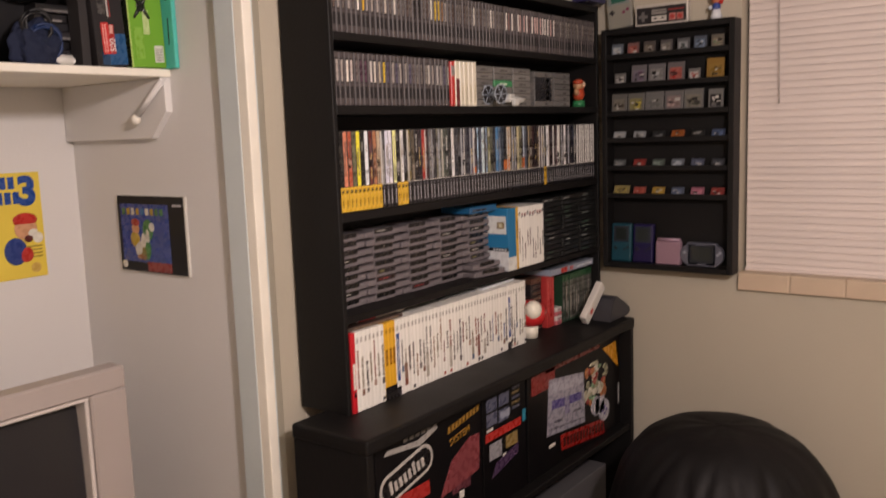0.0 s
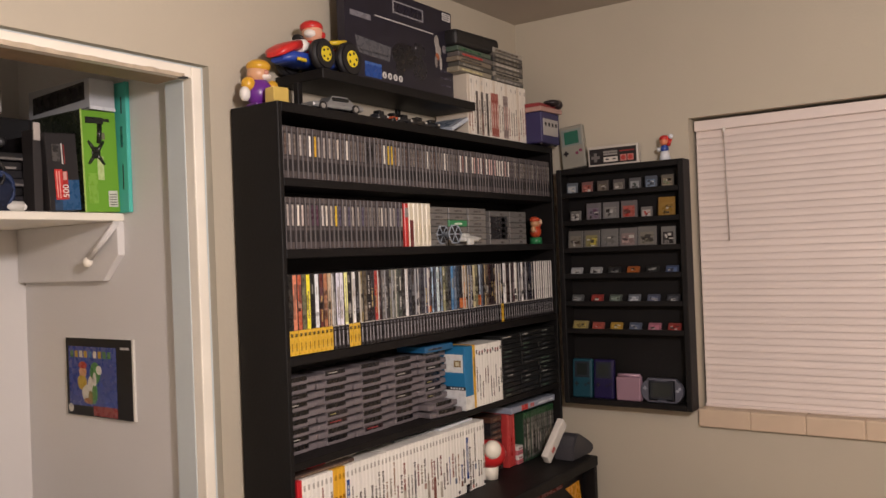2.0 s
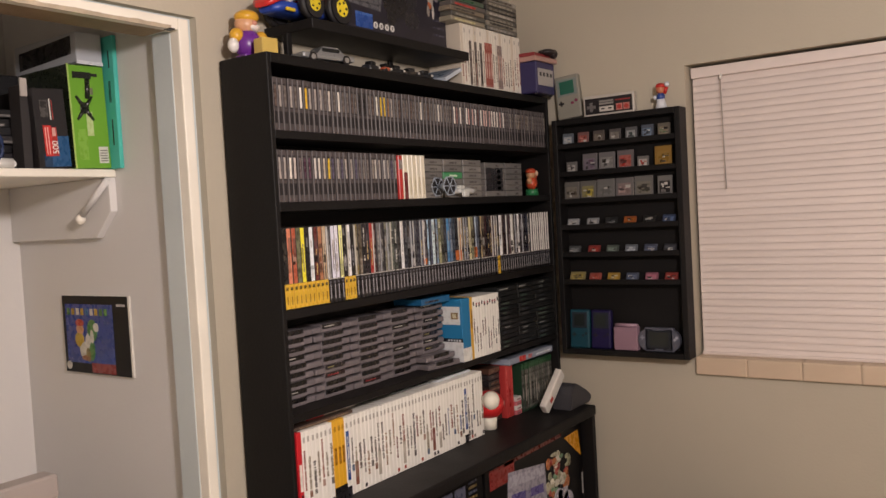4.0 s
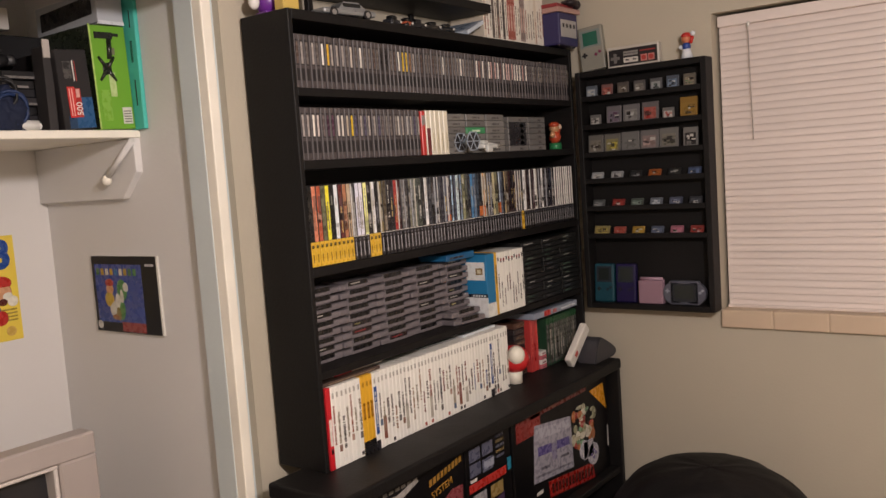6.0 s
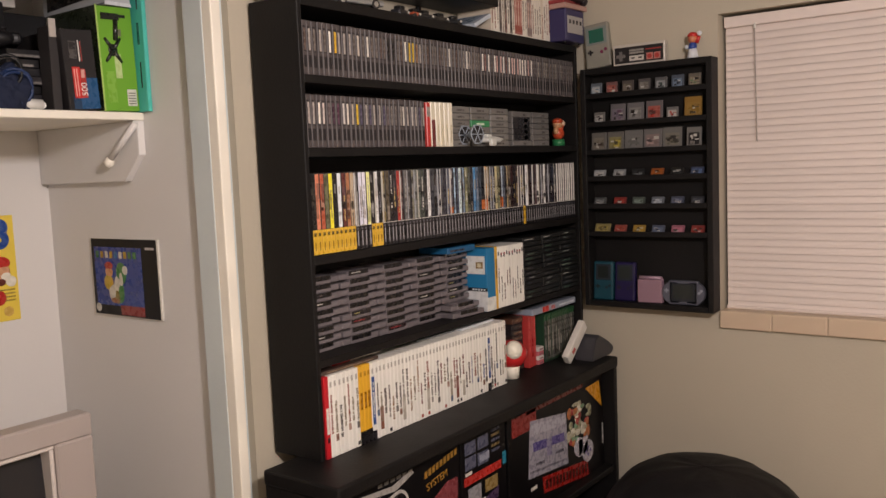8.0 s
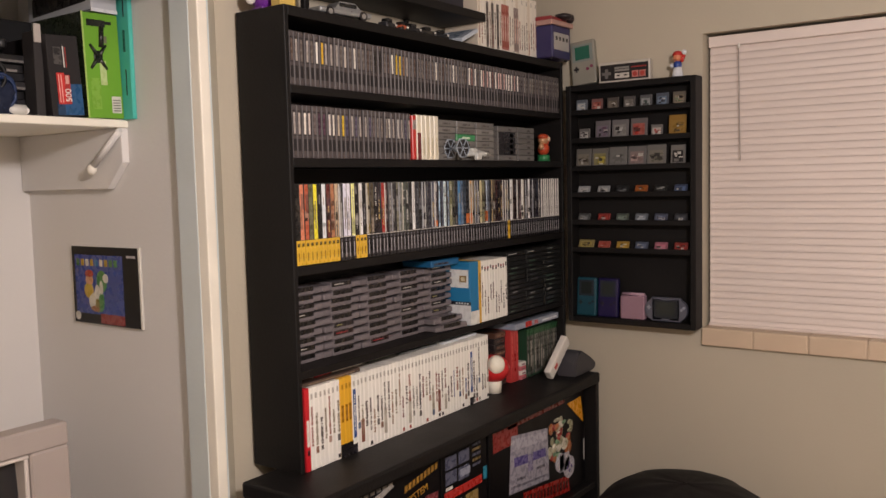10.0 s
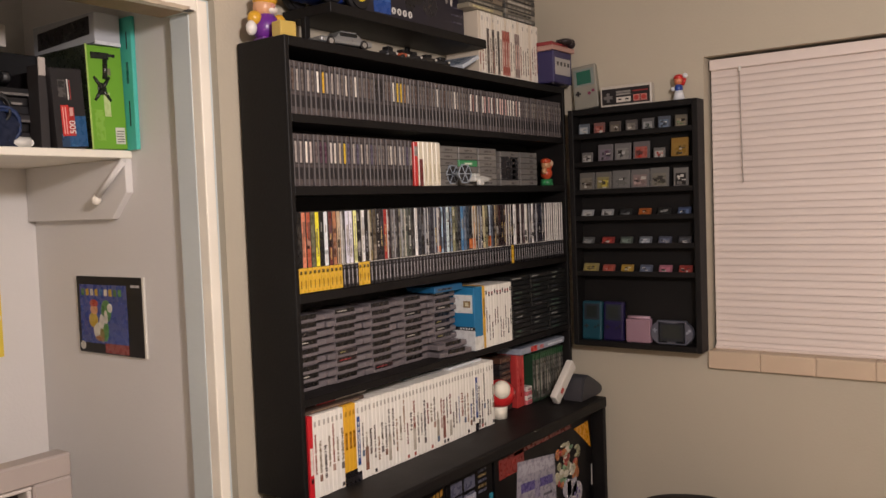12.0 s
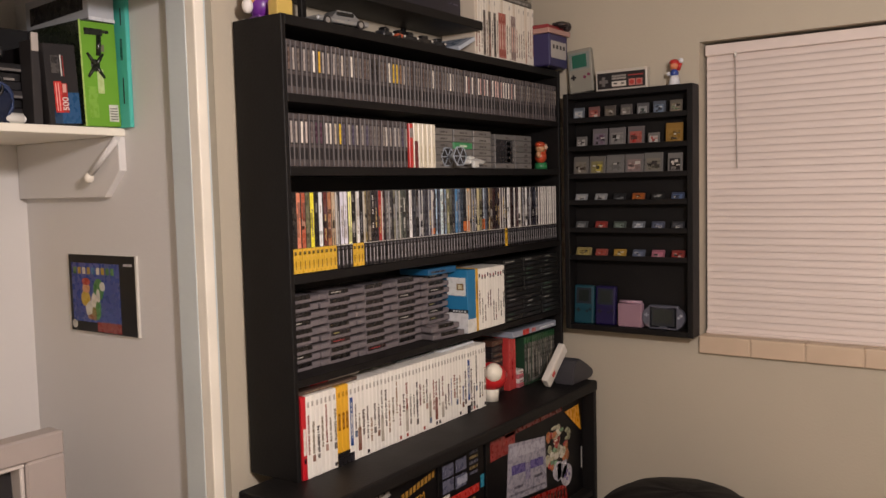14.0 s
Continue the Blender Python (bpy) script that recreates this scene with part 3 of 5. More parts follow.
f = b.faces.new([b.verts.new((0.0, y, z)) for y, z in ((0.0, 0.0), (0.012, 0.05), (0.03, 0.082), (0.055, 0.092), (0.085, 0.078), (0.14, 0.05), (0.17, 0.03), (0.172, 0.012), (0.155, 0.0))])
out = bmesh.ops.extrude_face_region(b, geom=[f])
for v in [q for q in out["geom"] if isinstance(q, bmesh.types.BMVert)]:
    v.co.x += 0.075
bmesh.ops.recalc_face_normals(b, faces=b.faces)
bmesh.ops.bevel(b, geom=list(b.edges), offset=0.004, segments=2, affect="EDGES")
o = tagged(part("console_stand", b, mat("3a393e", 0.5)), "dark grey plastic stand beside the white console", "stand")
o.matrix_basis = pose(0.04, 1.135, 1.0206, 0, 0, 0) @ Matrix.Diagonal((0.9, 0.9, 0.88, 1))

# ---- hanging display cabinet ----
wc = base("display_cabinet", (0.014, 1.275, 1.18), "black shallow display cabinet hung on the wall, full of small cartridges", "display cabinet")
W, HH, DD = 0.441, 0.79, 0.063
part("side_panel", slab(0, 0.018, 0, DD, 0, HH, bevel=0.002), BLACK, wc)
part("side_panel", slab(W - 0.018, W, 0, DD, 0, HH, bevel=0.002), BLACK, wc)
part("top_panel", slab(0.018, W - 0.018, 0, DD, HH - 0.02, HH, bevel=0.002), BLACK, wc)
part("bottom_panel", slab(0.018, W - 0.018, 0, DD, 0, 0.018, bevel=0.002), BLACK, wc)
part("back_panel", slab(0.018, W - 0.018, DD - 0.006, DD, 0.018, HH - 0.02), BLACK, wc)
LEVELS = (1.884, 1.791, 1.699, 1.612, 1.52, 1.428)
for z in LEVELS:
    b = slab(0.018, W - 0.018, 0.006, DD - 0.006, z - 1.18 - 0.01, z - 1.18, bevel=0.001)
    box(b, 0.018, W - 0.018, 0.003, 0.009, z - 1.18 - 0.012, z - 1.18 + 0.005, bevel=0.001)
    part("shelf", b, BLACK, wc)


def small_cartridge(x, z, w, h, body, face, mark, label):
    """A hand-held console's cartridge leaning back on its shelf: body, label and printed marks."""
    h = h if h > 0.03 else h * 1.25
    # colours dulled: the shade inside the cabinet is painted in
    body, face, mark = dull(body, 0.72), dull(face, 0.78), dull(mark, 0.9)
    o = tagged(part("small_cartridge", slab(0, w, 0, 0.007, 0, h, bevel=0.0016), mat(body, 0.45)), label, "cartridge", "small cartridges")
    o.matrix_basis = pose(x, 1.299, z + 0.0002, -5 if h > 0.032 else -24, 0, RNG.uniform(-2, 2))
    part("label", slab(w * 0.14, w * 0.86, -0.0006, 0.002, h * 0.12, h * 0.72), ink(face), o)
    for q in range(7):
        u, v = RNG.uniform(0.15, 0.6), RNG.uniform(0.13, 0.52)
        part("mark", slab(w * u, w * min(0.85, u + RNG.uniform(0.1, 0.35)), -0.001 - 0.0002 * q, 0.002, h * v, h * min(0.71, v + RNG.uniform(0.05, 0.2))), ink((mark, mark, "b4b0a8", "2c2826", blend(face, "1c1a1c", 0.5), blend(face, mark, 0.5))[RNG.randrange(6)]), o)
    return o


for x, w, h, c, f, m in ((0.04, 0.04, 0.04, "7d8794", "c4ccd4", "3a5a80"), (0.096, 0.039, 0.04, "9a6a66", "c46e62", "d8a090"), (0.152, 0.04, 0.04, "6c625c", "8a7f72", "5a4a40"), (0.209, 0.04, 0.04, "6c6664", "a09a92", "6a605a"),
                         (0.265, 0.04, 0.04, "7a7a7c", "b9bcbc", "4a5450"), (0.319, 0.041, 0.042, "6a7484", "8fa4bc", "d8dce0"), (0.374, 0.04, 0.042, "7c7468", "a89a84", "5a7a58")):
    small_cartridge(x, LEVELS[0], w, h, c, f, m, "small game cartridge with a printed label")
for x, w, h, c, f, m in ((0.05, 0.039, 0.037, "8a8784", "d9d5cf", "3a3436"), (0.109, 0.053, 0.06, "8a8487", "8f8492", "5a3a50"), (0.168, 0.057, 0.06, "8a8688", "9a9894", "c2c2be"), (0.233, 0.056, 0.061, "8a8384", "c46a5e", "b03a34"),
                         (0.302, 0.038, 0.037, "8a8784", "d9d0c8", "a84038"), (0.36, 0.055, 0.064, "b98c3a", "a8823a", "8a6c34")):
    small_cartridge(x, LEVELS[1], w, h, c, f, m, "grey hand-held game cartridge with a label" if c != "b98c3a" else "golden yellow game cartridge")
for x, w, h, c, f, m in ((0.038, 0.055, 0.062, "89857f", "8f877a", "4a4038"), (0.096, 0.058, 0.062, "89857f", "9a9260", "c2b04a"), (0.157, 0.063, 0.064, "8d8a87", "84827e", "74726e"), (0.223, 0.063, 0.064, "8d8988", "a08a86", "b59a94"), (0.288, 0.062, 0.066, "8d8a86", "8a8578", "4c4a40"), (0.366, 0.047, 0.062, "8f8b88", "2a2628", "cfcac2")):
    small_cartridge(x, LEVELS[2], w, h, c, f, m, "grey hand-held game cartridge with a label")
for z, row in ((LEVELS[3], (("b9bcc0", "d4d4d2", "4a4a4c"), ("b4b6ba", "cfcfce", "4c4a4a"), ("242628", "3a3c3e", "8a8c8c"), ("b5602c", "c8722c", "a04c20"), ("242424", "343636", "9a9a96"), ("4a5a7c", "6a80a8", "a9b4c8"))),
               (LEVELS[4], (("5a5c5e", "7a7e80", "8a8c8c"), ("a83a34", "b84840", "7a2a28"), ("5a645e", "7a8a80", "8a9a90"), ("7a808a", "a4acb8", "d0d4d8"), ("565c72", "747c94", "8a90a4"), ("34363c", "5a5e66", "d4d4d0"))),
               (LEVELS[5], (("b7a468", "c9b464", "6a5c3c"), ("b8584c", "c4604f", "a04438"), ("c2983c", "d0a840", "b07a2c"), ("5c667c", "74809a", "8a94aa"), ("c4788c", "d48a9c", "c07084"), ("a83c36", "b8443e", "8a2c2a")))):
    for k, (c, f, m) in enumerate(row):
        small_cartridge(0.042 + 0.0655 * k + (0.006 if k else 0), z, 0.056 if (k == 0 and z == LEVELS[5]) else 0.043, 0.025 if (k == 0 and z == LEVELS[5]) else 0.022, c, f, m, "small flat hand-held game cartridge")


def handheld(x, w, h, colour, label, screen="1e2322"):
    o = tagged(part("handheld_console", slab(0, w, 0, 0.022, 0, h, bevel=0.006, seg=3), mat(colour, 0.35)), label, "game console", "hand-held consoles")
    o.matrix_basis = pose(x, 1.296, 1.1984, -4, 0, 0)
    part("bezel", slab(w * 0.12, w * 0.88, -0.0008, 0.004, h * 0.52, h * 0.93, bevel=0.0006), mat("2c3138", 0.25), o)
    part("screen", slab(w * 0.24, w * 0.76, -0.0014, 0.004, h * 0.58, h * 0.88), mat(screen, 0.15), o)
    b = slab(w * 0.12, w * 0.34, -0.002, 0.003, h * 0.33, h * 0.37, bevel=0.0006)
    box(b, w * 0.2, w * 0.26, -0.0021, 0.003, h * 0.29, h * 0.41, bevel=0.0006)
    part("direction_pad", b, INK, o)
    for u, v in ((0.68, 0.33), (0.84, 0.38)):
        part("button", rod(bmesh.new(), (w * u, -0.003, h * v), (w * u, 0.003, h * v), w * 0.06, seg=10), mat("24202c", 0.4), o)
    return o


# hand-held colours below are darkened to carry the shade of the bottom compartment
handheld(0.034, 0.072, 0.13, "153f4c", "teal hand-held console with a dark screen")
handheld(0.112, 0.072, 0.13, "1e1742", "purple hand-held console with a dark screen", "282c2b")
o = base("folding_console", (0.197, 1.29, 1.1984), "pink folding hand-held console standing closed", "game console", "hand-held consoles")
part("lid", slab(0, 0.084, 0, 0.012, 0, 0.077, bevel=0.004, seg=2), mat("9a7a88", 0.35), o)
part("body", slab(0, 0.084, 0.0125, 0.024, 0, 0.08, bevel=0.004, seg=2), mat("8e7180", 0.35), o)
part("hinge", rod(bmesh.new(), (0.004, 0.012, 0.082), (0.08, 0.012, 0.082), 0.0055), mat("a98a9a", 0.3), o)
o = base("wide_handheld", (0.352, 1.29, 1.2375), "glacier grey wide hand-held console with a dark screen", "game console", "hand-held consoles")
b = slab(-0.05, 0.05, 0, 0.018, -0.039, 0.039, bevel=0.006, seg=3)
for s in (-1, 1):
    made = bmesh.ops.create_cone(b, cap_ends=True, segments=24, radius1=0.036, radius2=0.036, depth=0.018, matrix=pose(0.034 * s, 0.009, -0.001, 90))
part("body", b, mat("565762", 0.3), o)
part("bezel", slab(-0.04, 0.04, -0.001, 0.003, -0.028, 0.03, bevel=0.0008), mat("23262c", 0.25), o)
part("screen", slab(-0.031, 0.031, -0.0017, 0.003, -0.018, 0.024), mat("262a28", 0.15), o)
b = slab(-0.062, -0.048, -0.002, 0.003, 0.004, 0.008)
box(b, -0.057, -0.053, -0.0021, 0.003, -0.001, 0.013)
part("direction_pad", b, mat("8f929c", 0.4), o)
for x, z in ((0.052, 0.002), (0.06, 0.009)):
    part("button", rod(bmesh.new(), (x, -0.003, z), (x, 0.003, z), 0.0045, seg=12), mat("9a9ca6", 0.4), o)

# on the display cabinet
o = base("brick_handheld", (0.03, 1.3, 1.9702), "grey brick-shaped hand-held console leaning on the wall", "game console", turn=0)
o.matrix_basis = pose(0.028, 1.3, 1.9705, -6, -6, 6)
part("body", slab(0, 0.086, 0, 0.028, 0, 0.148, bevel=0.005, seg=2), mat("8c897e", 0.5), o)
part("bezel", slab(0.008, 0.078, -0.0008, 0.004, 0.078, 0.135, bevel=0.0006), mat("79817d", 0.4), o)
part("screen", slab(0.018, 0.068, -0.0016, 0.004, 0.084, 0.128), mat("265f4e", 0.25), o, "green screen")
b = slab(0.01, 0.028, -0.002, 0.003, 0.05, 0.056)
box(b, 0.016, 0.022, -0.0021, 0.003, 0.044, 0.062)
part("direction_pad", b, INK, o)
for x, z in ((0.058, 0.05), (0.072, 0.057)):
    part("button", rod(bmesh.new(), (x, -0.003, z), (x, 0.003, z), 0.005, seg=12), mat("7a2a4c", 0.4), o)
o = base("controller_tin", (0.129, 1.298, 1.9702), "boxy grey and black controller-shaped tin", "controller")
o.matrix_basis = pose(0.129, 1.29, 1.9704, 0, -0.6, 4)
part("body", slab(0, 0.172, 0, 0.03, 0, 0.066, bevel=0.003, seg=2), mat("b9b2a8", 0.4), o)
part("face", slab(0.006, 0.166, -0.0008, 0.004, 0.006, 0.057, bevel=0.0005), mat("1f1c1e", 0.35), o)
b = slab(0.012, 0.042, -0.0016, 0.004, 0.024, 0.034)
box(b, 0.022, 0.032, -0.0017, 0.004, 0.014, 0.044)
part("direction_pad", b, mat("6a6664", 0.4), o)
for z in (0.042, 0.034, 0.012):
    part("stripe", slab(0.055, 0.103, -0.0014, 0.004, z, z + (0.006 if z > 0.02 else 0.016)), mat("8c8883" if z > 0.02 else "c9c3ba", 0.4), o)
for x in (0.061, 0.085):
    part("button", slab(x, x + 0.012, -0.0022, 0.004, 0.018, 0.023, bevel=0.001), INK, o)
for x in (0.112, 0.136):
    part("button_plate", slab(x, x + 0.021, -0.0014, 0.004, 0.011, 0.032), mat("b5746c", 0.4), o)
    part("button", rod(bmesh.new(), (x + 0.0105, -0.004, 0.0215), (x + 0.0105, 0.003, 0.0215), 0.0075), mat("a83a34", 0.35), o)
part("stripe", slab(0.11, 0.16, -0.0014, 0.004, 0.042, 0.046), mat("8a2e2c", 0.4), o)
toy("toy_figurine", [("r", (0, 0, 0), (0, 0, 0.03), 0.019, 0.012, 3), ("b", (0, 0, 0.036), (0.013, 0.014, 0.016), 0), ("b", (0, 0, 0.06), (0.015, 0.016, 0.016), 1), ("b", (0, 0, 0.069), (0.016, 0.016, 0.011), 2),
                     ("r", (0.012, 0, 0.045), (0.02, 0, 0.066), 0.006, 0.006, 2), ("b", (0.021, 0, 0.074), 0.008, 3), ("b", (-0.018, 0, 0.036), 0.007, 3)],
    ["2c4690", "c87a58", "c02c28", "dcdfe4"], (0.39, 1.3, 1.9702), "small red and blue figurine with a raised arm")

# ---- floating shelf and what stands on top ----
fs = base("floating_shelf", (0, 0, 2.121), "black floating shelf fixed above the bookcase", "shelf")
part("board", slab(WX + 0.002, 0, 0.15, 0.808, 0, 0.024, bevel=0.0015), BLACK, fs)
part("support_post", slab(-0.09, -0.075, 0.142, 0.158, -0.0705, 0.0, bevel=0.001), BLACK, fs)
part("bracket", slab(WX + 0.002, WX + 0.012, 0.62, 0.635, -0.07, 0, bevel=0.001), BLACK, fs)

toy("toy_figurine", [("b", (0, 0, 0.04), (0.036, 0.038, 0.042), 0), ("b", (0, -0.002, 0.092), (0.03, 0.032, 0.028), 1), ("b", (0, 0, 0.112), (0.033, 0.034, 0.02), 2), ("b", (0.012, 0.008, 0.084), (0.02, 0.022, 0.012), 3), ("b", (0.026, 0.006, 0.092), 0.008, 4),
                     ("b", (0.004, -0.036, 0.06), (0.018, 0.02, 0.02), 2), ("b", (0.008, -0.05, 0.032), (0.015, 0.015, 0.02), 5), ("b", (0.012, 0.034, 0.058), (0.018, 0.018, 0.018), 2), ("x", -0.02, 0.03, -0.03, 0.03, 0, 0.01, 0.004, 0)],
    ["6a2c8c", "d6a27c", "d8a432", "e6dcd2", "c88a78", "e4e0dc"], (-0.098, 0.04, 2.0502), "yellow and purple figurine standing on the bookcase", turn=-10).scale = (0.84, 0.84, 0.84)
o = tagged(part("gold_block", slab(0, 0.034, 0, 0.042, 0, 0.036, bevel=0.002), mat("c9ac5a", 0.35)), "small pale gold block beside the figurine", "toy")
o.matrix_basis = pose(-0.055, 0.016, 2.0502, 0, 0, -8)



def loft(bm, rows, slot=0):
    """A smooth hull through sections (y, half width, z0, z1)."""
    rings = []
    for y, w, z0, z1 in rows:
        c, h = (z0 + z1) / 2, (z1 - z0) / 2
        rings.append([bm.verts.new((w * math.copysign(abs(math.cos(a)) ** 0.6, math.cos(a)), y, c + h * math.copysign(abs(math.sin(a)) ** 0.6, math.sin(a)))) for a in [i * math.pi / 8 for i in range(16)]])
    for p, q in zip(rings, rings[1:]):
        for i in range(16):
            f = bm.faces.new((p[i], p[(i + 1) % 16], q[(i + 1) % 16], q[i]))
            f.smooth, f.material_index = True, slot
    for r in (rings[0], rings[-1]):
        bm.faces.new(r).material_index = slot
    bmesh.ops.recalc_face_normals(bm, faces=bm.faces)
    return bm


kart = base("toy_kart", (-0.075, 0.168, 2.1453), "red, white and blue toy kart with yellow wheel hubs", "toy car", turn=3)
part("body", loft(bmesh.new(), ((-0.095, 0.02, 0.012, 0.026), (-0.07, 0.036, 0.012, 0.04), (0.0, 0.04, 0.012, 0.044), (0.06, 0.036, 0.014, 0.05), (0.1, 0.03, 0.02, 0.046))), mat("24429a", 0.3), kart, "blue plastic kart body")
part("cowling", loft(bmesh.new(), ((-0.112, 0.014, 0.02, 0.03), (-0.1, 0.032, 0.022, 0.046), (-0.075, 0.037, 0.034, 0.06), (-0.045, 0.037, 0.042, 0.07))), mat("c42a28", 0.3), kart, "red nose cowling")
part("trim", loft(bmesh.new(), ((-0.045, 0.0375, 0.036, 0.0705), (-0.03, 0.037, 0.042, 0.074), (-0.012, 0.032, 0.046, 0.07))), mat("e8e4de", 0.3), kart, "white cowling trim")
b = loft(bmesh.new(), ((0.045, 0.026, 0.04, 0.078), (0.07, 0.028, 0.045, 0.088), (0.09, 0.02, 0.05, 0.078)))
rod(b, (0.02, 0.05, 0.066), (0.03, 0.1, 0.056), 0.008)
part("engine", b, mat("1c1b1e", 0.4), kart, "black seat and engine")
part("exhaust", rod(rod(bmesh.new(), (0.03, 0.06, 0.08), (0.045, 0.105, 0.086), 0.005, 0.007), (-0.03, 0.06, 0.08), (-0.045, 0.105, 0.086), 0.005, 0.007), mat("d2b42c", 0.35), kart, "yellow exhaust pipes")
part("side_skirt", slab(0.036, 0.044, -0.07, -0.04, 0.014, 0.022, bevel=0.003, seg=2), mat("d2b42c", 0.35), kart, "yellow side skirt")
part("side_panel", slab(0.034, 0.0415, 0.03, 0.06, 0.036, 0.056, bevel=0.003, seg=2), mat("e4e0da", 0.35), kart, "white side panel")
part("steering_wheel", rod(bmesh.new(), (0, -0.02, 0.075), (0, -0.016, 0.079), 0.016, seg=16), mat("1c1b1e", 0.4), kart)
for x, y, r in ((0.055, 0.0, 0.037), (0.055, 0.1, 0.042), (-0.055, 0.0, 0.037), (-0.055, 0.1, 0.042)):
    s = 1 if x > 0 else -1
    b = rod(bmesh.new(), (x - 0.013, y, r), (x + 0.013, y, r), r, seg=28)
    bmesh.ops.bevel(b, geom=[e for e in b.edges if abs(e.verts[0].co.x - e.verts[1].co.x) < 1e-5], offset=0.005, segments=2, affect="EDGES")
    wh = part("wheel", b, mat("1a181a", 0.6), kart)
    b = rod(bmesh.new(), (x, y, r), (x + 0.0145 * s, y, r), r * 0.49, seg=20)
    for k in range(5):
        a = k * 1.2566
        rod(b, (x + 0.0145 * s, y + r * 0.33 * math.cos(a), r + r * 0.33 * math.sin(a)), (x + 0.0155 * s, y + r * 0.33 * math.cos(a), r + r * 0.33 * math.sin(a)), r * 0.085, seg=8, slot=1)
    part("hub", b, [mat("e0c82c", 0.35), INK], wh, "yellow wheel hub")
toy("toy_figurine", [("b", (0, 0, 0.03), (0.026, 0.028, 0.034), 0), ("b", (0.004, 0.0, 0.075), (0.03, 0.031, 0.03), 1), ("b", (0.0, 0.0, 0.093), (0.033, 0.034, 0.02), 2), ("b", (0.014, -0.016, 0.07), (0.019, 0.018, 0.013), 3), ("b", (0.018, 0.02, 0.07), (0.012, 0.014, 0.012), 2),
                     ("r", (0.02, 0, 0.04), (0.03, 0.05, 0.024), 0.012, 0.01, 2)],
    ["b82a28", "d8a084", "c42c2a", "e6dfd8"], (-0.075, 0.196, 2.182), "red capped figurine sitting in the toy kart", turn=-10).scale = (0.85, 0.85, 0.85)

o = base("console_box", (-0.07, 0.314, 2.1641), "dark printed console box standing on the floating shelf", "cardboard box")
o.scale = (0.2, 1.05, 1.0425)
part("carton", slab(-0.13, 0, 0, 0.46, -0.0178, 0.245, bevel=0.0015), mat("221f2b", 0.4, grain=0.2, scale=160), o)
b = bmesh.new()
f = b.faces.new([b.verts.new((0.0012, y, z)) for y, z in ((0.045, 0.064), (0.17, 0.058), (0.178, 0.098), (0.036, 0.106))])
out = bmesh.ops.extrude_face_region(b, geom=[f])
for v in [q for q in out["geom"] if isinstance(q, bmesh.types.BMVert)]:
    v.co.x -= 0.004
bmesh.ops.recalc_face_normals(b, faces=b.faces)
part("picture", b, ink("55555a"), o, "printed grey console")
part("picture", slab(-0.01, 0.0016, 0.05, 0.165, 0.07, 0.074), ink("34343a"), o)
part("picture", slab(-0.01, 0.0009, 0.07, 0.136, 0.008, 0.045), ink("234a94"), o, "printed blue box")
part("picture", slab(-0.01, 0.0012, 0.07, 0.136, 0.039, 0.046), ink("3c64ac"), o)
part("stripe", slab(-0.01, 0.0009, 0.115, 0.37, 0.168, 0.1715), ink("b9b6b4"), o)
part("logo_bar", slab(-0.01, 0.0009, 0.19, 0.325, 0.192, 0.226, bevel=0.0004), ink("8a888c"), o)
part("logo_bar", slab(-0.01, 0.0013, 0.196, 0.319, 0.196, 0.222), ink("221f2b"), o)
part("logo_bar", slab(-0.01, 0.0009, 0.02, 0.1, 0.152, 0.166), ink("77757c"), o)
for k, (y, z, ry, rz, c) in enumerate(((0.385, 0.15, 0.012, 0.02, "9c9690"), (0.392, 0.125, 0.014, 0.02, "a8a29c"), (0.388, 0.112, 0.01, 0.012, "b0603c"), (0.38, 0.095, 0.007, 0.018, "8c857f"), (0.402, 0.092, 0.006, 0.02, "b9b3ac"), (0.42, 0.135, 0.01, 0.012, "7a7478"))):
    part("picture", ball(bmesh.new(), (0.0004, y, z), (0.0012 + 0.0001 * k, ry, rz), seg=10), ink(c), o)
part("label", slab(-0.01, 0.0009, 0.415, 0.455, 0.218, 0.24), ink("c9c6c2"), o)
for k in range(3):
    part("label_bar", slab(-0.01, 0.0013, 0.419, 0.45, 0.222 + 0.006 * k, 0.2245 + 0.006 * k), ink("7a787a"), o)
    part("letter_bar", slab(-0.01, 0.0009, 0.4, 0.448, 0.03 + 0.02 * k, 0.034 + 0.02 * k), ink("4c4858"), o)
for k, (y, z, ry, rz) in enumerate(((0.24, 0.085, 0.06, 0.034), (0.3, 0.06, 0.035, 0.03), (0.215, 0.05, 0.02, 0.02), (0.3, 0.11, 0.03, 0.022))):
    part("picture", ball(bmesh.new(), (0, y, z), (0.0014 + 0.0003 * k, ry, rz), seg=20), ink(("17151a", "211f26")[k % 2]), o, "printed dark console")
part("picture", ball(bmesh.new(), (0, 0.285, 0.115), (0.0026, 0.006, 0.005), seg=10), ink("9a989c"), o)
for k in range(4):
    part("dot", rod(bmesh.new(), (-0.002, 0.147 + 0.0225 * k, 0.021), (0.0012, 0.147 + 0.0225 * k, 0.021), 0.0088, seg=14), ink("d4d2ce"), o)
    part("dot_mark", slab(-0.002, 0.0016, 0.145 + 0.0225 * k, 0.149 + 0.0225 * k, 0.017, 0.025), ink("5a585c"), o)

car = base("toy_car", (-0.045, 0.225, 2.0502), "silver toy sports car under the floating shelf", "toy car", turn=-8)
b = slab(-0.03, 0.03, -0.08, 0.08, 0.008, 0.022, bevel=0.005, seg=2)
b2 = bmesh.ops.create_cube(b, size=1, matrix=Matrix.Translation((0, 0.01, 0.03)) @ Matrix.Diagonal((0.052, 0.09, 0.02, 1)))
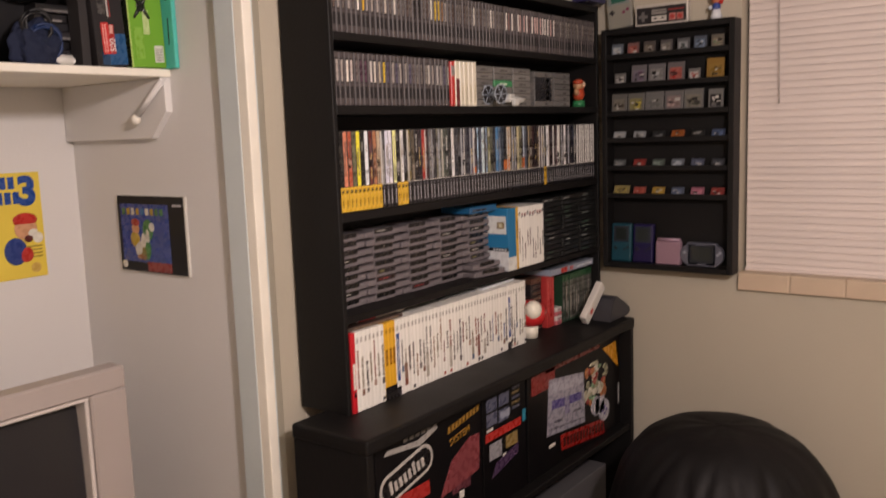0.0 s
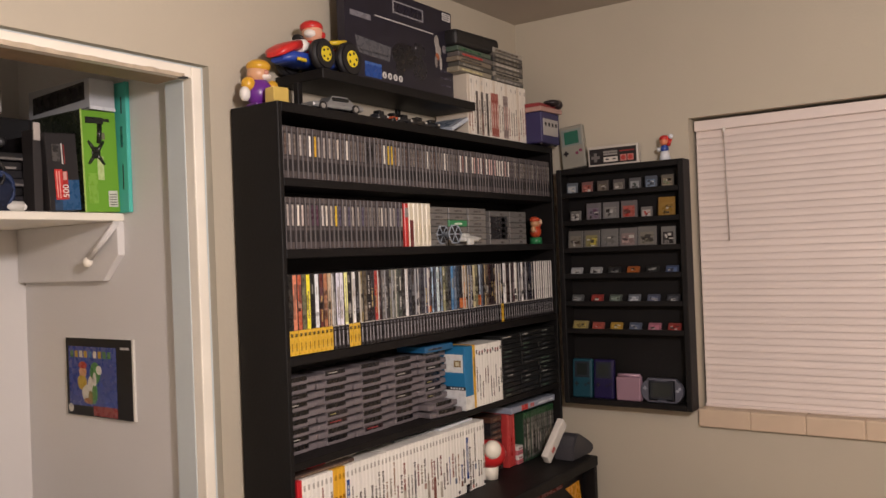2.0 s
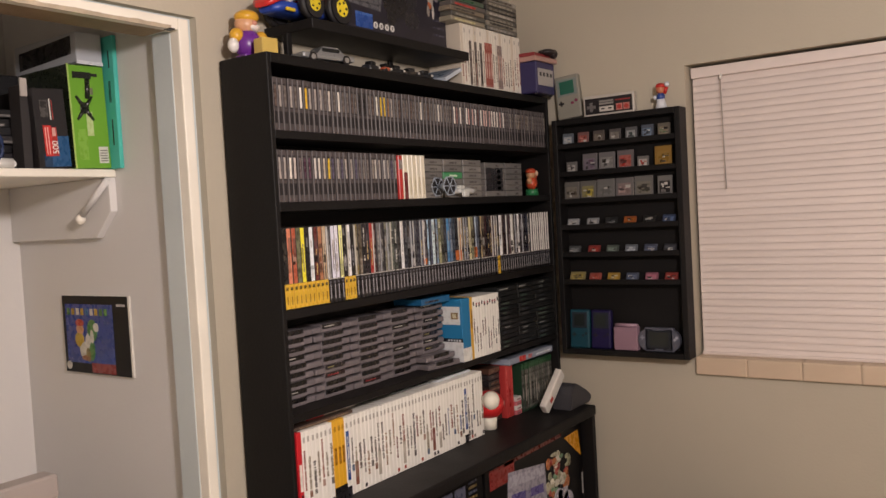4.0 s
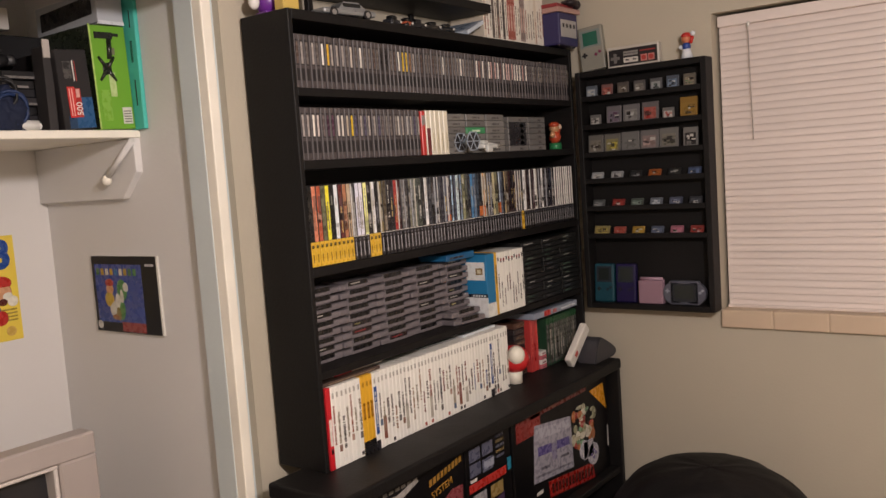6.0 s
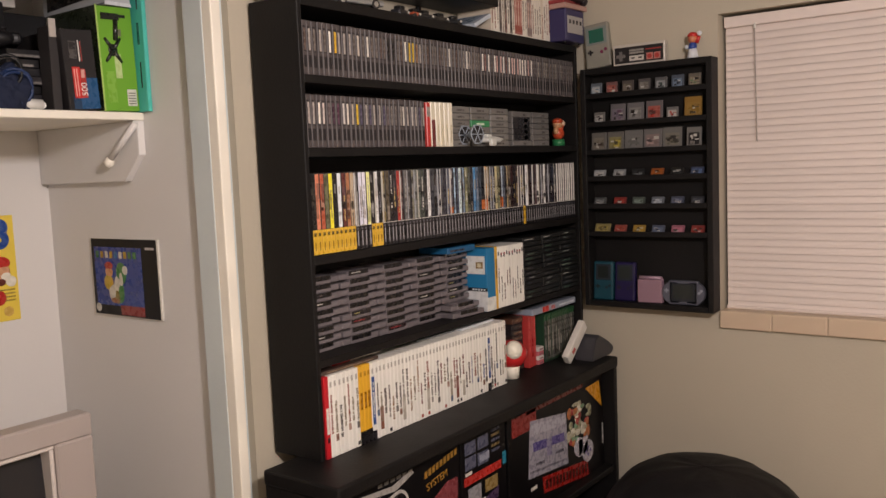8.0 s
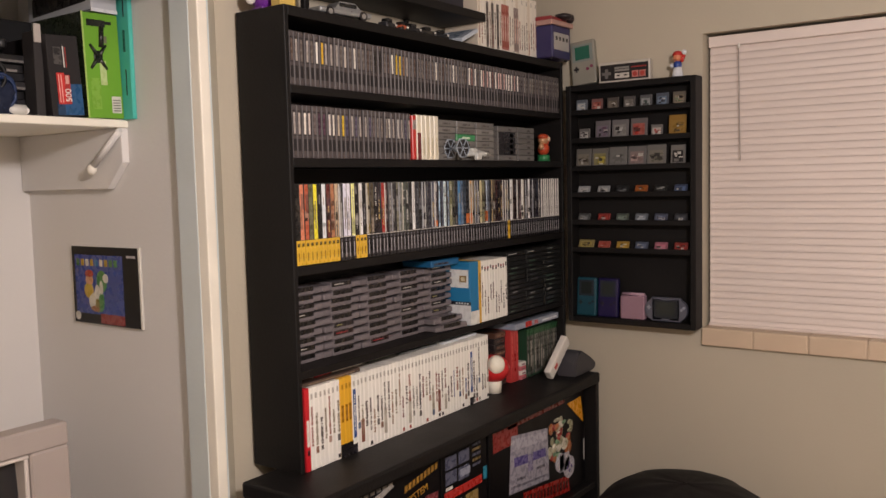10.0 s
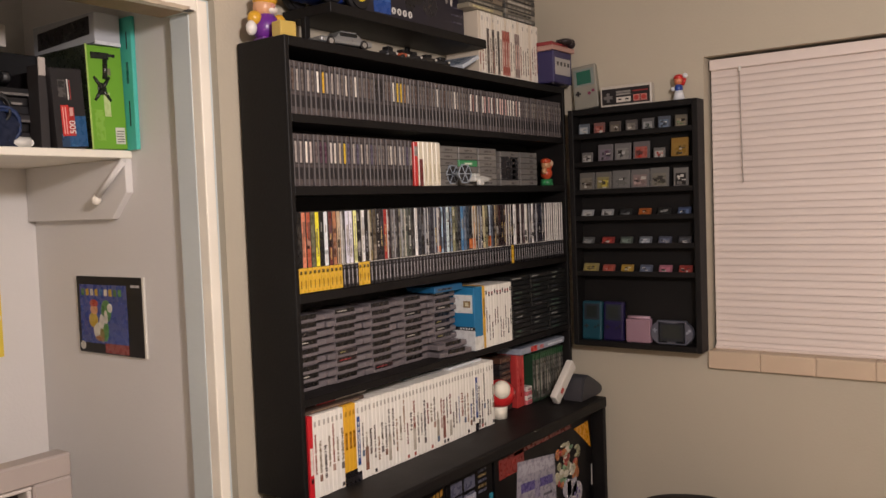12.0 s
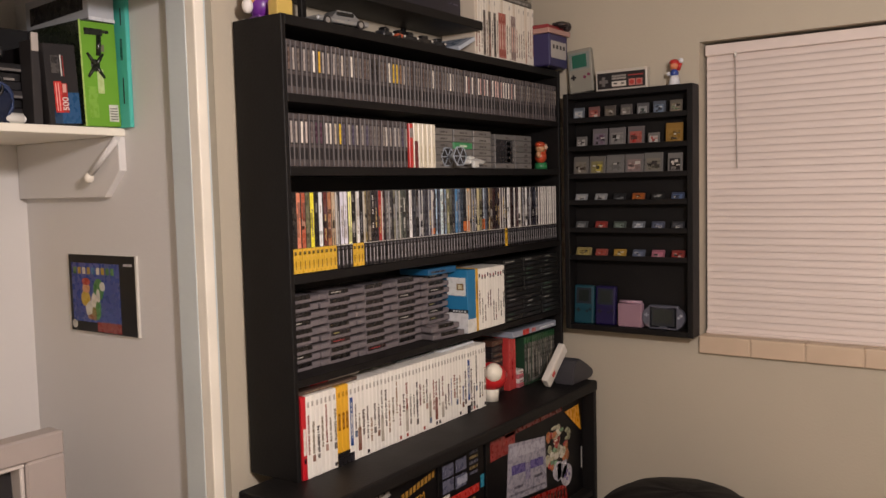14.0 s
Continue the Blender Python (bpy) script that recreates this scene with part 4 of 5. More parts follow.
for v in b2["verts"]:
    if v.co.z > 0.035:
        v.co.y = 0.01 + (v.co.y - 0.01) * 0.5
        v.co.x *= 0.8
part("body", b, mat("a5a7a8", 0.3, metal=0.6), car)
part("windscreen", slab(-0.0265, 0.0265, -0.018, 0.035, 0.027, 0.036, bevel=0.002), GLASSY, car)
for x in (-0.028, 0.028):
    for y in (-0.052, 0.05):
        wh = part("wheel", rod(bmesh.new(), (x - 0.005, y, 0.011), (x + 0.005, y, 0.011), 0.011, seg=16), INK, car)
        part("rim", rod(bmesh.new(), (x, y, 0.011), (x + math.copysign(0.0056, x), y, 0.011), 0.0065, seg=14), mat("b5b4b2", 0.3, metal=0.7), wh)
for k, (c, y, L) in enumerate((("2a2a2e", 0.4, 0.05), ("b0563a", 0.455, 0.03), ("1e1e22", 0.5, 0.05), ("34302c", 0.565, 0.05), ("202226", 0.63, 0.045))):
    toy("toy_car", [("x", -0.014, 0.014, -L / 2, L / 2, 0.006, 0.018, 0.004, 0), ("x", -0.011, 0.011, -L / 4, L / 4, 0.017, 0.028, 0.004, 1), ("r", (-0.015, -L / 3, 0.007), (0.015, -L / 3, 0.007), 0.007, None, 1), ("r", (-0.015, L / 3, 0.007), (0.015, L / 3, 0.007), 0.007, None, 1), ("b", (0.015, L / 2 - 0.004, 0.013), 0.0035, 2)],
        [c, "141416", "c9c4ba"], (-0.04, y, 2.0502), "small dark toy car under the floating shelf", turn=12 - 8 * k, category="toy car")
o = tagged(part("game_case", slab(-0.12, 0, 0, 0.09, 0, 0.012, bevel=0.0015), mat("b4bcc6", 0.3)), "pale blue game case leaning beside the row", "game case")
o.matrix_basis = pose(-0.01, 0.7, 2.0525, 24, 0, 0)
part("picture", slab(-0.1, -0.02, 0.01, 0.08, 0.011, 0.0126), ink("8c9aac"), o)

# row of cases beside the floating shelf
y = 0.812
for k in range(24):
    w = 0.0144
    segs = [("title", 0.25, 0.65, 0.86, 0.93, "b8b2aa")] if k % 2 else []
    z = RNG.uniform(0.05, 0.2)
    segs.append(("glyphs", 0.3, 0.66, z, z + RNG.uniform(0.35, 0.55), RNG.choice(["6a5a52", "3a3434", "8f5a50", "a5786c", "7c7468"])))
    if k in (3, 5, 7):
        segs.append(("spine_art", 0.08, 0.92, 0.05, 0.75, ("4c4440", "5c5450")[k % 2]))
    if k in (9, 10, 11, 14, 15):
        segs = [("spine_art", 0.06, 0.94, 0.06, 0.78, "a05a50" if k < 12 else "8c7c78"), ("title", 0.3, 0.7, 0.2, 0.6, "c9a89c")]
    upright_case(-0.03, y, 2.0502, w, 0.188, 0.12, "d9d2c6" if k % 5 else "cbbfae", "pale game case standing on top of the bookcase", "game case", "cases on top", segs)
    y += 0.0147
for k in range(5):
    flat_case(-0.028, 0.765 + 0.006 * (k % 2), 2.2388 + 0.0152 * k, 0.185, 0.12, 0.0146, ["8a8270", "4c4a44", "7c7060", "5a5450", "4a5a4c"][k], "game case lying flat on the pale row", segs=[("title", 0.1, 0.7, 0.25, 0.65, ["c2b88c", "8a8478", "4a4640", "b03a34", "2f5a3c"][k])], group="cases lying on top")
for k in range(7):
    flat_case(-0.028, 0.965, 2.2388 + 0.0152 * k, 0.185, 0.12, 0.0146, ["5c5a54", "8c867a", "4a4844", "6c675f", "3c3a38", "57524c", "a09a90"][k], "game case lying flat on the pale row", segs=[("title", 0.08, 0.85, 0.2, 0.7, ["8a8680", "3c3a36", "7c766c", "a8a298", "6c665c", "8a8478", "5a544c"][k])], group="cases lying on top")
b = slab(-0.13, 0.0, 0, 0.25, 0, 0.05, bevel=0.014, seg=3)
o = tagged(part("black_case", b, mat("1c1a1b", 0.55)), "black padded case lying on the stacked games", "case")
o.matrix_basis = pose(-0.03, 0.762, 2.3155, 2, 0, 0)

cube = base("cube_console", (0, 0, 0), "purple cube-shaped game console with a grey port panel", "game console")
cube.matrix_basis = pose(0.03, 1.16, 2.0503, 0, 0, 0)
part("body", slab(-0.11, 0, 0, 0.125, 0.004, 0.108, bevel=0.005, seg=2), mat("332e58", 0.4), cube)
part("port_panel", slab(-0.01, 0.0015, 0.008, 0.112, 0.03, 0.085, bevel=0.001), mat("a39f9c", 0.4), cube)
for k in range(4):
    part("port", slab(-0.005, 0.0024, 0.018 + 0.024 * k, 0.03 + 0.024 * k, 0.06, 0.073, bevel=0.001), INK, cube)
for p in ((-0.1, 0.012), (-0.012, 0.012), (-0.1, 0.112), (-0.012, 0.112)):
    part("foot", rod(bmesh.new(), (*p, 0), (*p, 0.006), 0.006), INK, cube)
flat_case(0.03, 1.155, 2.1585, 0.14, 0.12, 0.016, "b08a80", "pale pink box lying on the cube console", name="small_box", turn=-0.05)
flat_case(0.025, 1.16, 2.1748, 0.13, 0.11, 0.012, "8a3034", "dark red box lying on the cube console", name="small_box", turn=0.06)
toy("toy_figurine", [("b", (0, 0, 0.008), (0.03, 0.028, 0.012), 0), ("b", (0.012, 0.026, 0.004), (0.014, 0.016, 0.016), 0), ("r", (0, -0.05, 0.005), (0, 0.0, 0.012), 0.004, 0.006, 0)], ["2c2426"], (0.02, 1.255, 2.187), "small dark toy on the boxes", category="toy")

# ---- console cartons in the low cabinet ----
BOXZ = 0.6553


def carton(name, y0, y1, h, label, d=0.17):
    o = base(name, (0.1, y0, BOXZ), label, "cardboard box", "console cartons")
    part("carton", slab(-d, 0, 0, y1 - y0, 0, h, bevel=0.0015), mat("0d0b0d", 0.42, grain=0.1, scale=80, spec=0.22), o)
    return o


def printed(o, nm, y0, y1, z0, z1, c, lift=0.0008, label=""):
    bx, by, bz = o.matrix_basis.translation
    return part(nm, slab(-0.004, lift, y0 - by, y1 - by, z0 - bz, z1 - bz), ink(c), o, label)


def slanted(o, nm, pts, c, lift=0.0012):
    """A flat printed shape with corners (y, z)."""
    bx, by, bz = o.matrix_basis.translation
    b = bmesh.new()
    f = b.faces.new([b.verts.new((lift, y - by, z - bz)) for y, z in pts])
    out = bmesh.ops.extrude_face_region(b, geom=[f])
    for v in [g for g in out["geom"] if isinstance(g, bmesh.types.BMVert)]:
        v.co.x -= 0.003
    bmesh.ops.recalc_face_normals(b, faces=b.faces)
    return part(nm, b, ink(c), o)


c3 = carton("console_carton", 0.618, 1.216, 0.318, "black console carton with a grey printed console and red title bar")
printed(c3, "logo_block", 0.64, 0.775, 0.905, 0.962, "7c2522")
printed(c3, "stripe", 0.72, 1.07, 0.952, 0.968, "6a2a26")
slanted(c3, "picture", [(0.722, 0.762), (0.962, 0.737), (0.955, 0.9), (0.738, 0.93)], "8f8c98")
for y0, y1, za, zb in ((0.752, 0.83, 0.835, 0.862), (0.862, 0.94, 0.824, 0.85)):
    slanted(c3, "picture", [(y0, za), (y1, za - 0.008), (y1, zb - 0.008), (y0, zb)], "564c86", 0.0018)
slanted(c3, "picture", [(0.745, 0.885), (0.945, 0.866), (0.948, 0.892), (0.748, 0.918)], "a29fab", 0.0016)
slanted(c3, "picture", [(0.832, 0.8), (0.86, 0.797), (0.86, 0.846), (0.832, 0.85)], "7a7490", 0.0017)
slanted(c3, "picture", [(0.73, 0.775), (0.95, 0.752), (0.95, 0.758), (0.73, 0.782)], "6c6974", 0.0018)
for y0 in (0.765, 0.885):
    slanted(c3, "picture", [(y0, 0.79), (y0 + 0.05, 0.785), (y0 + 0.05, 0.793), (y0, 0.798)], "55525e", 0.0019)
RB = random.Random(3)
for k in range(40):
    a, q = RB.uniform(0, 6.28), RB.uniform(0.0, 1.0) ** 0.5
    yy, zz = 1.04 + 0.085 * q * math.cos(a), 0.85 + 0.07 * q * math.sin(a)
    part("picture", ball(bmesh.new(), (0.0, yy - 0.618, zz - BOXZ), (0.0012 + 0.00004 * k, RB.uniform(0.008, 0.026), RB.uniform(0.006, 0.02)), seg=8), ink(("a8a38c", "6c8a6c", "a0623c", "c4beae", "94403a", "8c8a70")[k % 6]), c3)
b = bmesh.new()
for yy, r in ((1.035, 0.03), (1.095, 0.036)):
    rod(b, (-0.002, yy - 0.618, 0.768 - BOXZ - (yy - 1.035) * 0.5), (0.003, yy - 0.618, 0.768 - BOXZ - (yy - 1.035) * 0.5), r, seg=24)
box(b, -0.002, 0.003, 1.03 - 0.618, 1.095 - 0.618, 0.735 - BOXZ, 0.79 - BOXZ)
for dy, dz in ((0, 0.012), (0, -0.012), (0.014, 0), (-0.014, 0)):
    rod(b, (0, 1.095 - 0.618 + dy, 0.738 - BOXZ + dz), (0.0037, 1.095 - 0.618 + dy, 0.738 - BOXZ + dz), 0.006, seg=10, slot=1)
part("picture", b, [ink("a9a5ae"), ink("6a5f8c")], c3, "printed grey controller")
slanted(c3, "title_block", [(0.81, 0.692), (1.1, 0.656), (1.09, 0.709), (0.803, 0.743)], "8f1f1b")
for k in range(13):
    yy = 0.82 + 0.021 * k
    zc = 0.716 - 0.12 * (yy - 0.81)
    printed(c3, "letter_bar", yy, yy + 0.012, zc - 0.014, zc + 0.014, "3a1210", 0.002)
slanted(c3, "corner_flash", [(1.088, 0.944), (1.203, 0.858), (1.186, 0.948)], "c98a22")
printed(c3, "stripe", 1.203, 1.21, 0.73, 0.8, "b5b2ae")
printed(c3, "dash", 0.735, 0.77, 0.722, 0.732, "cfcac4")

c2 = carton("console_carton", 0.392, 0.606, 0.315, "black console carton with printed controllers and red bands")
for y0, z0 in ((0.41, 0.925), (0.47, 0.925), (0.41, 0.885), (0.468, 0.882)):
    printed(c2, "picture", y0, y0 + 0.05, z0, z0 + 0.034, "56586a")
printed(c2, "picture", 0.475, 0.522, 0.89, 0.91, "8c90a0", 0.0016)
for k in range(5):
    printed(c2, "picture", 0.535, 0.575, 0.9 + 0.014 * k, 0.907 + 0.014 * k, ("4a4c5c", "6a5a3c")[k % 2])
printed(c2, "stripe", 0.403, 0.58, 0.845, 0.868, "a8302a")
printed(c2, "dash", 0.41, 0.44, 0.871, 0.879, "cfcac4")
printed(c2, "picture", 0.42, 0.48, 0.79, 0.835, "8f8d92")
slanted(c2, "picture", [(0.43, 0.74), (0.56, 0.77), (0.565, 0.8), (0.45, 0.775)], "46344e")
printed(c2, "picture", 0.5, 0.56, 0.8, 0.835, "8a7448")
printed(c2, "picture", 0.588, 0.6055, 0.85, 0.885, "2a7a94")
printed(c2, "dash", 0.485, 0.5, 0.77, 0.79, "cfcac4")

c1 = carton("console_carton", -0.03, 0.386, 0.32, "black console carton with an outlined logo and yellow lettering")
bx, by, bz = c1.matrix_basis.translation


def oval(name, x1, half, high, colour, label=""):
    """A rounded plate printed on the carton, tilted with the rest of its print."""
    b = bmesh.new()
    arc = [math.pi * k / 12 - math.pi / 2 for k in range(13)]
    rim = [(half - high + high * math.cos(a), high * math.sin(a)) for a in arc] + [(-half + high - high * math.cos(a), -high * math.sin(a)) for a in arc]
    f = b.faces.new([b.verts.new((x1, y, z)) for y, z in rim])
    out = bmesh.ops.extrude_face_region(b, geom=[f])
    for v in [q for q in out["geom"] if isinstance(q, bmesh.types.BMVert)]:
        v.co.x = -0.004
    bmesh.ops.recalc_face_normals(b, faces=b.faces)
    b.transform(Matrix.Translation((0, 0.078 - by, 0.878 - bz)) @ pose(0, 0, 0, 13, 0, 0))
    return part(name, b, ink(colour), c1, label)


oval("logo_ring", 0.001, 0.1, 0.036, "b5b0aa", "pale outlined oval")
oval("logo_plate", 0.0016, 0.092, 0.028, "1a1718")
for k in range(8):
    b = slab(-0.004, 0.0024, -0.066 + 0.017 * k, -0.056 + 0.017 * k, -0.015, 0.017 if k in (0, 5) else 0.009)
    b.transform(Matrix.Translation((0, 0.078 - by, 0.878 - bz)) @ pose(0, 0, 0, 13, 0, 0))
    part("logo_bar", b, ink("b5b0aa"), c1)
slanted(c1, "picture", [(0.0, 0.945), (0.13, 0.93), (0.2, 0.952), (0.19, 0.962), (0.12, 0.945), (0.01, 0.955)], "a09c98")
for k in range(6):
    printed(c1, "stripe", 0.07 + 0.022 * k, 0.085 + 0.022 * k, 0.955, 0.963, "77736f")
slanted(c1, "picture", [(0.2, 0.77), (0.37, 0.79), (0.375, 0.885), (0.33, 0.888), (0.25, 0.85)], "7a3c40")
printed(c1, "picture", 0.25, 0.33, 0.76, 0.8, "5a3038")
printed(c1, "stripe", 0.03, 0.16, 0.8, 0.835, "9c2c28")
printed(c1, "dash", 0.28, 0.3, 0.74, 0.765, "cfcac4")


def lettering(text, at, size, colour, parent, yaw=90, roll=0.0, name="lettering", bold=0.0):
    cu = bpy.data.curves.new(name, "FONT")
    cu.body, cu.size, cu.extrude, cu.align_x, cu.offset = text, size, 0.0006, "CENTER", bold
    o = new(name, cu)
    cu.materials.append(ink(colour))
    o.parent = parent
    o.matrix_basis = Matrix.Translation(at) @ pose(0, 0, 0, 90, 0, yaw) @ pose(0, 0, 0, 0, 0, roll)
    return o


lettering("SYSTEM", (0.0012, 0.29 - by, 0.896 - bz), 0.026, "a87c34", c1, roll=9)
for k in range(9):
    y = 0.24 + 0.0155 * k
    z = 0.922 + 0.17 * (y - 0.24)
    slanted(c1, "letter_bar", [(y, z), (y + 0.01, z + 0.002), (y + 0.011, z + 0.018), (y + 0.001, z + 0.016)], "967030")
low = base("storage_box", (0.08, 0.75, 0.0803), "pale printed box on the cabinet's lower shelf", "cardboard box")
part("carton", slab(-0.15, 0, 0, 0.4, 0, 0.45, bevel=0.002), mat("5c5a5c", 0.5), low)

# ---- bean bag ----
bean = base("bean_bag", (0.563, 0.88, 0.0), "tall black vinyl bean bag seat with soft creases", "bean bag")
CREASES = ((-1.95, 0.9, 0.03, 0.05), (-1.6, -0.5, 0.022, 0.06), (-1.42, 0.7, 0.034, 0.045), (-1.1, -0.6, 0.02, 0.05), (-0.8, 0.5, 0.028, 0.06), (-0.45, -0.4, 0.02, 0.05), (0.4, 0.5, 0.025, 0.06), (1.5, -0.5, 0.025, 0.06), (2.6, 0.5, 0.025, 0.06))


def bag_point(th, v):
    """A point of the sagging bag, th round it and v from the floor to the crown."""
    ph = (v - 0.5) * math.pi
    cr, sr = abs(math.cos(ph)) ** 0.6, math.copysign(abs(math.sin(ph)) ** 0.85, math.sin(ph))
    c, q = math.cos(th), math.sin(th)
    r = 0.322 * cr * (1 + 0.03 * noise.noise((c * 4 + 2, q * 4, v * 1.5)) + 0.03 * noise.noise((c * 1.7, q * 1.7, v * 3)) + 0.014 * noise.noise((c * 6, q * 6, v * 11)))
    r *= 1 - 0.018 * abs(math.cos(th * 3)) ** 24
    for a, lean, deep, wide in CREASES:
        d = (th - a - lean * (v - 0.75) + math.pi) % (2 * math.pi) - math.pi
        r -= 0.6 * deep * math.exp(-(d / wide) ** 2) * max(0.0, math.sin(min(1.0, max(0.0, (v - 0.35) / 0.55)) * math.pi))
    z = 0.42 + 0.415 * sr * (1 + 0.03 * noise.noise((c * 3 * (1 - v), q * 3 * (1 - v), 9)) + 0.014 * noise.noise((c * 2, q * 2, 5)))
    return (r * c, r * q, max(0.0, z))


VINYL = mat("100e0f", 0.6, grain=0.25, scale=30, bump=0.8, fine=40, spec=0.25)
for k in range(6):
    b = bmesh.new()
    grid = [[b.verts.new(bag_point((k + 0.5 + i / 24) * math.pi / 3, j / 40)) for i in range(25)] for j in range(41)]
    for j in range(40):
        for i in range(24):
            b.faces.new((grid[j][i], grid[j][i + 1], grid[j + 1][i + 1], grid[j + 1][i])).smooth = True
    bmesh.ops.remove_doubles(b, verts=b.verts, dist=0.0003)
    part("panel", b, VINYL, bean)

# ---- closet ----
sh = base("closet_shelf", (0, 0, 0), "white painted closet shelf on a wall cleat", "shelf")
part("board", slab(-0.89, -0.438, -1.598, -0.0885, 1.808, 1.8264, bevel=0.002), TRIM, sh)
b = bmesh.new()
f = b.faces.new([b.verts.new((x, -0.0885, z)) for x, z in ((-0.89, 1.665), (-0.506, 1.665), (-0.441, 1.727), (-0.441, 1.8075), (-0.89, 1.8075))])
out = bmesh.ops.extrude_face_region(b, geom=[f])
for v in [g for g in out["geom"] if isinstance(g, bmesh.types.BMVert)]:
    v.co.y -= 0.0195
bmesh.ops.recalc_face_normals(b, faces=b.faces)
bmesh.ops.bevel(b, geom=list(b.edges), offset=0.0015, segments=1, affect="EDGES")
part("cleat", b, CLOSET, sh)
b = rod(bmesh.new(), (-0.434, -0.115, 1.802), (-0.53, -0.13, 1.717), 0.0075)
rk = part("rod_hook", b, CLOSET, sh, "white metal rod hook")
part("cap", ball(bmesh.new(), (-0.53, -0.131, 1.713), (0.011, 0.012, 0.013)), TRIM, rk)


def shelf_box(name, x1, d, y0, y1, h, colour, label, lean=0.0, z=1.8266, turn=0.0):
    o = base(name, (x1, y0, z), label, "cardboard box")
    o.matrix_basis = pose(x1, y0, z, lean, 0, turn)
    part("carton", slab(-d, 0, 0, y1 - y0, 0, h, bevel=0.0015), mat(colour, 0.5, grain=0.08, spec=0.3), o)
    return o


t = shelf_box("flat_box", -0.401, 0.26, -0.1005, -0.0892, 0.31, "50bcae", "flat teal cardboard box standing against the closet wall")
part("handle_slot", slab(-0.02, -0.0165, -0.0008, 0.002, 0.055, 0.115), INK, t)
part("title", slab(-0.024, -0.016, -0.0008, 0.002, 0.155, 0.205), ink("1f5f5c"), t)
part("handle_slot", slab(-0.02, -0.0165, -0.0008, 0.002, 0.235, 0.275), INK, t)
g = shelf_box("drone_box", -0.434, 0.2, -0.193, -0.101, 0.236, "6aa030", "bright green box with a printed black drone", lean=1.5)
part("side_face", slab(-0.2, 0.0, -0.0008, 0.002, 0.002, 0.236), ink("232a1c"), g, "dark side of the box")
part("edge", slab(-0.002, 0.0006, 0.0, 0.004, 0, 0.238), ink("a9c46a"), g)
b = bmesh.new()
for s, q in ((1, 1), (-1, 1), (1, -1), (-1, -1)):
    rod(b, (0, 0.036, 0.138), (0.0006, 0.036 + 0.02 * s, 0.138 + 0.027 * q), 0.006, 0.003, seg=8)
ball(b, (0, 0.036, 0.138), (0.0015, 0.012, 0.014))
part("picture", b, ink("20221c"), g, "printed dark four-armed bracket")
b = bmesh.new()
box(b, -0.004, 0.0008, 0.012, 0.058, 0.206, 0.221)
box(b, -0.004, 0.0009, 0.058, 0.074, 0.212, 0.219)
rod(b, (0, 0.048, 0.206), (0.0007, 0.044, 0.16), 0.006, seg=8)
part("picture", b, ink("20221c"), g, "printed dark monitor arm")
part("picture", slab(-0.004, 0.0011, 0.04, 0.06, 0.17, 0.186), ink("6a6a54"), g)
part("picture", slab(-0.004, 0.0006, 0.038, 0.054, 0.075, 0.13), ink("b4c888"), g)
part("picture", slab(-0.004, 0.0006, 0.012, 0.036, 0.02, 0.09), ink("7cae40"), g)
part("label", slab(-0.004, 0.0008, 0.062, 0.086, 0.012, 0.05), ink("cfccc2"), g, "white label with thin bars")
for k in range(5):
    part("label_bar", slab(-0.004, 0.0012, 0.065, 0.083, 0.016 + 0.006 * k, 0.0185 + 0.006 * k), ink("6a6860"), g)
d = shelf_box("speaker_box", -0.437, 0.2, -0.275, -0.2, 0.176, "262324", "dark grey and blue box with a red label", lean=3)
part("base_band", slab(-0.004, 0.0006, 0.03, 0.074, 0.002, 0.07), ink("23507c"), d, "blue printed band")
part("base_band", slab(-0.004, 0.0005, 0.012, 0.074, 0.002, 0.03), ink("1f3a58"), d, "blue printed band")
part("label", slab(-0.004, 0.001, 0.016, 0.034, 0.026, 0.094), ink("c8302c"), d, "red label")
for k in range(2):
    part("label_bar", slab(-0.004, 0.0013, 0.0195 + 0.006 * k, 0.0215 + 0.006 * k, 0.03, 0.09), ink("e8b4aa"), d)
part("label", slab(-0.004, 0.0009, 0.034, 0.047, 0.026, 0.09), ink("a8302c"), d, "darker red label")
lettering("500", (0.0016, 0.0465, 0.045), 0.02, "f0e6e0", d, roll=90)
part("label_bar", slab(-0.004, 0.0014, 0.036, 0.044, 0.07, 0.088), ink("d8a49a"), d)
part("seal", slab(-0.004, 0.0008, 0.014, 0.032, 0.112, 0.15), ink("4a4644"), d)
part("seal_face", slab(-0.004, 0.0011, 0.016, 0.03, 0.132, 0.147), ink("2a2727"), d)
part("label_bar", slab(-0.004, 0.0008, 0.036, 0.0385, 0.106, 0.152), ink("d8d2cc"), d)
part("label_bar", slab(-0.004, 0.0008, 0.0415, 0.0432, 0.106, 0.15), ink("a8403a"), d)
o = shelf_box("console_carton", -0.43, 0.26, -0.175, -0.1095, 0.073, "b4b6bc", "pale grey console carton lying on top of the boxes", z=2.0662)
slit = slab(-0.24, -0.02, -0.0008, 0.002, 0.02, 0.062, bevel=0.0004)
for v in slit.verts:
    v.co.z += 0.05 * (v.co.x + 0.1)
part("picture", slit, ink("1c1b1e"), o, "printed black console")
part("edge", slab(-0.004, 0.001, 0.0, 0.066, 0.0, 0.008), ink("d2d4d8"), o)
part("flap_joint", slab(-0.26, -0.002, -0.001, 0.002, 0.001, 0.004), ink("77777c"), o)
o = shelf_box("dark_box", -0.64, 0.22, -0.3, -0.197, 0.236, "0f0e10", "dark cardboard box behind the speaker box", lean=0)
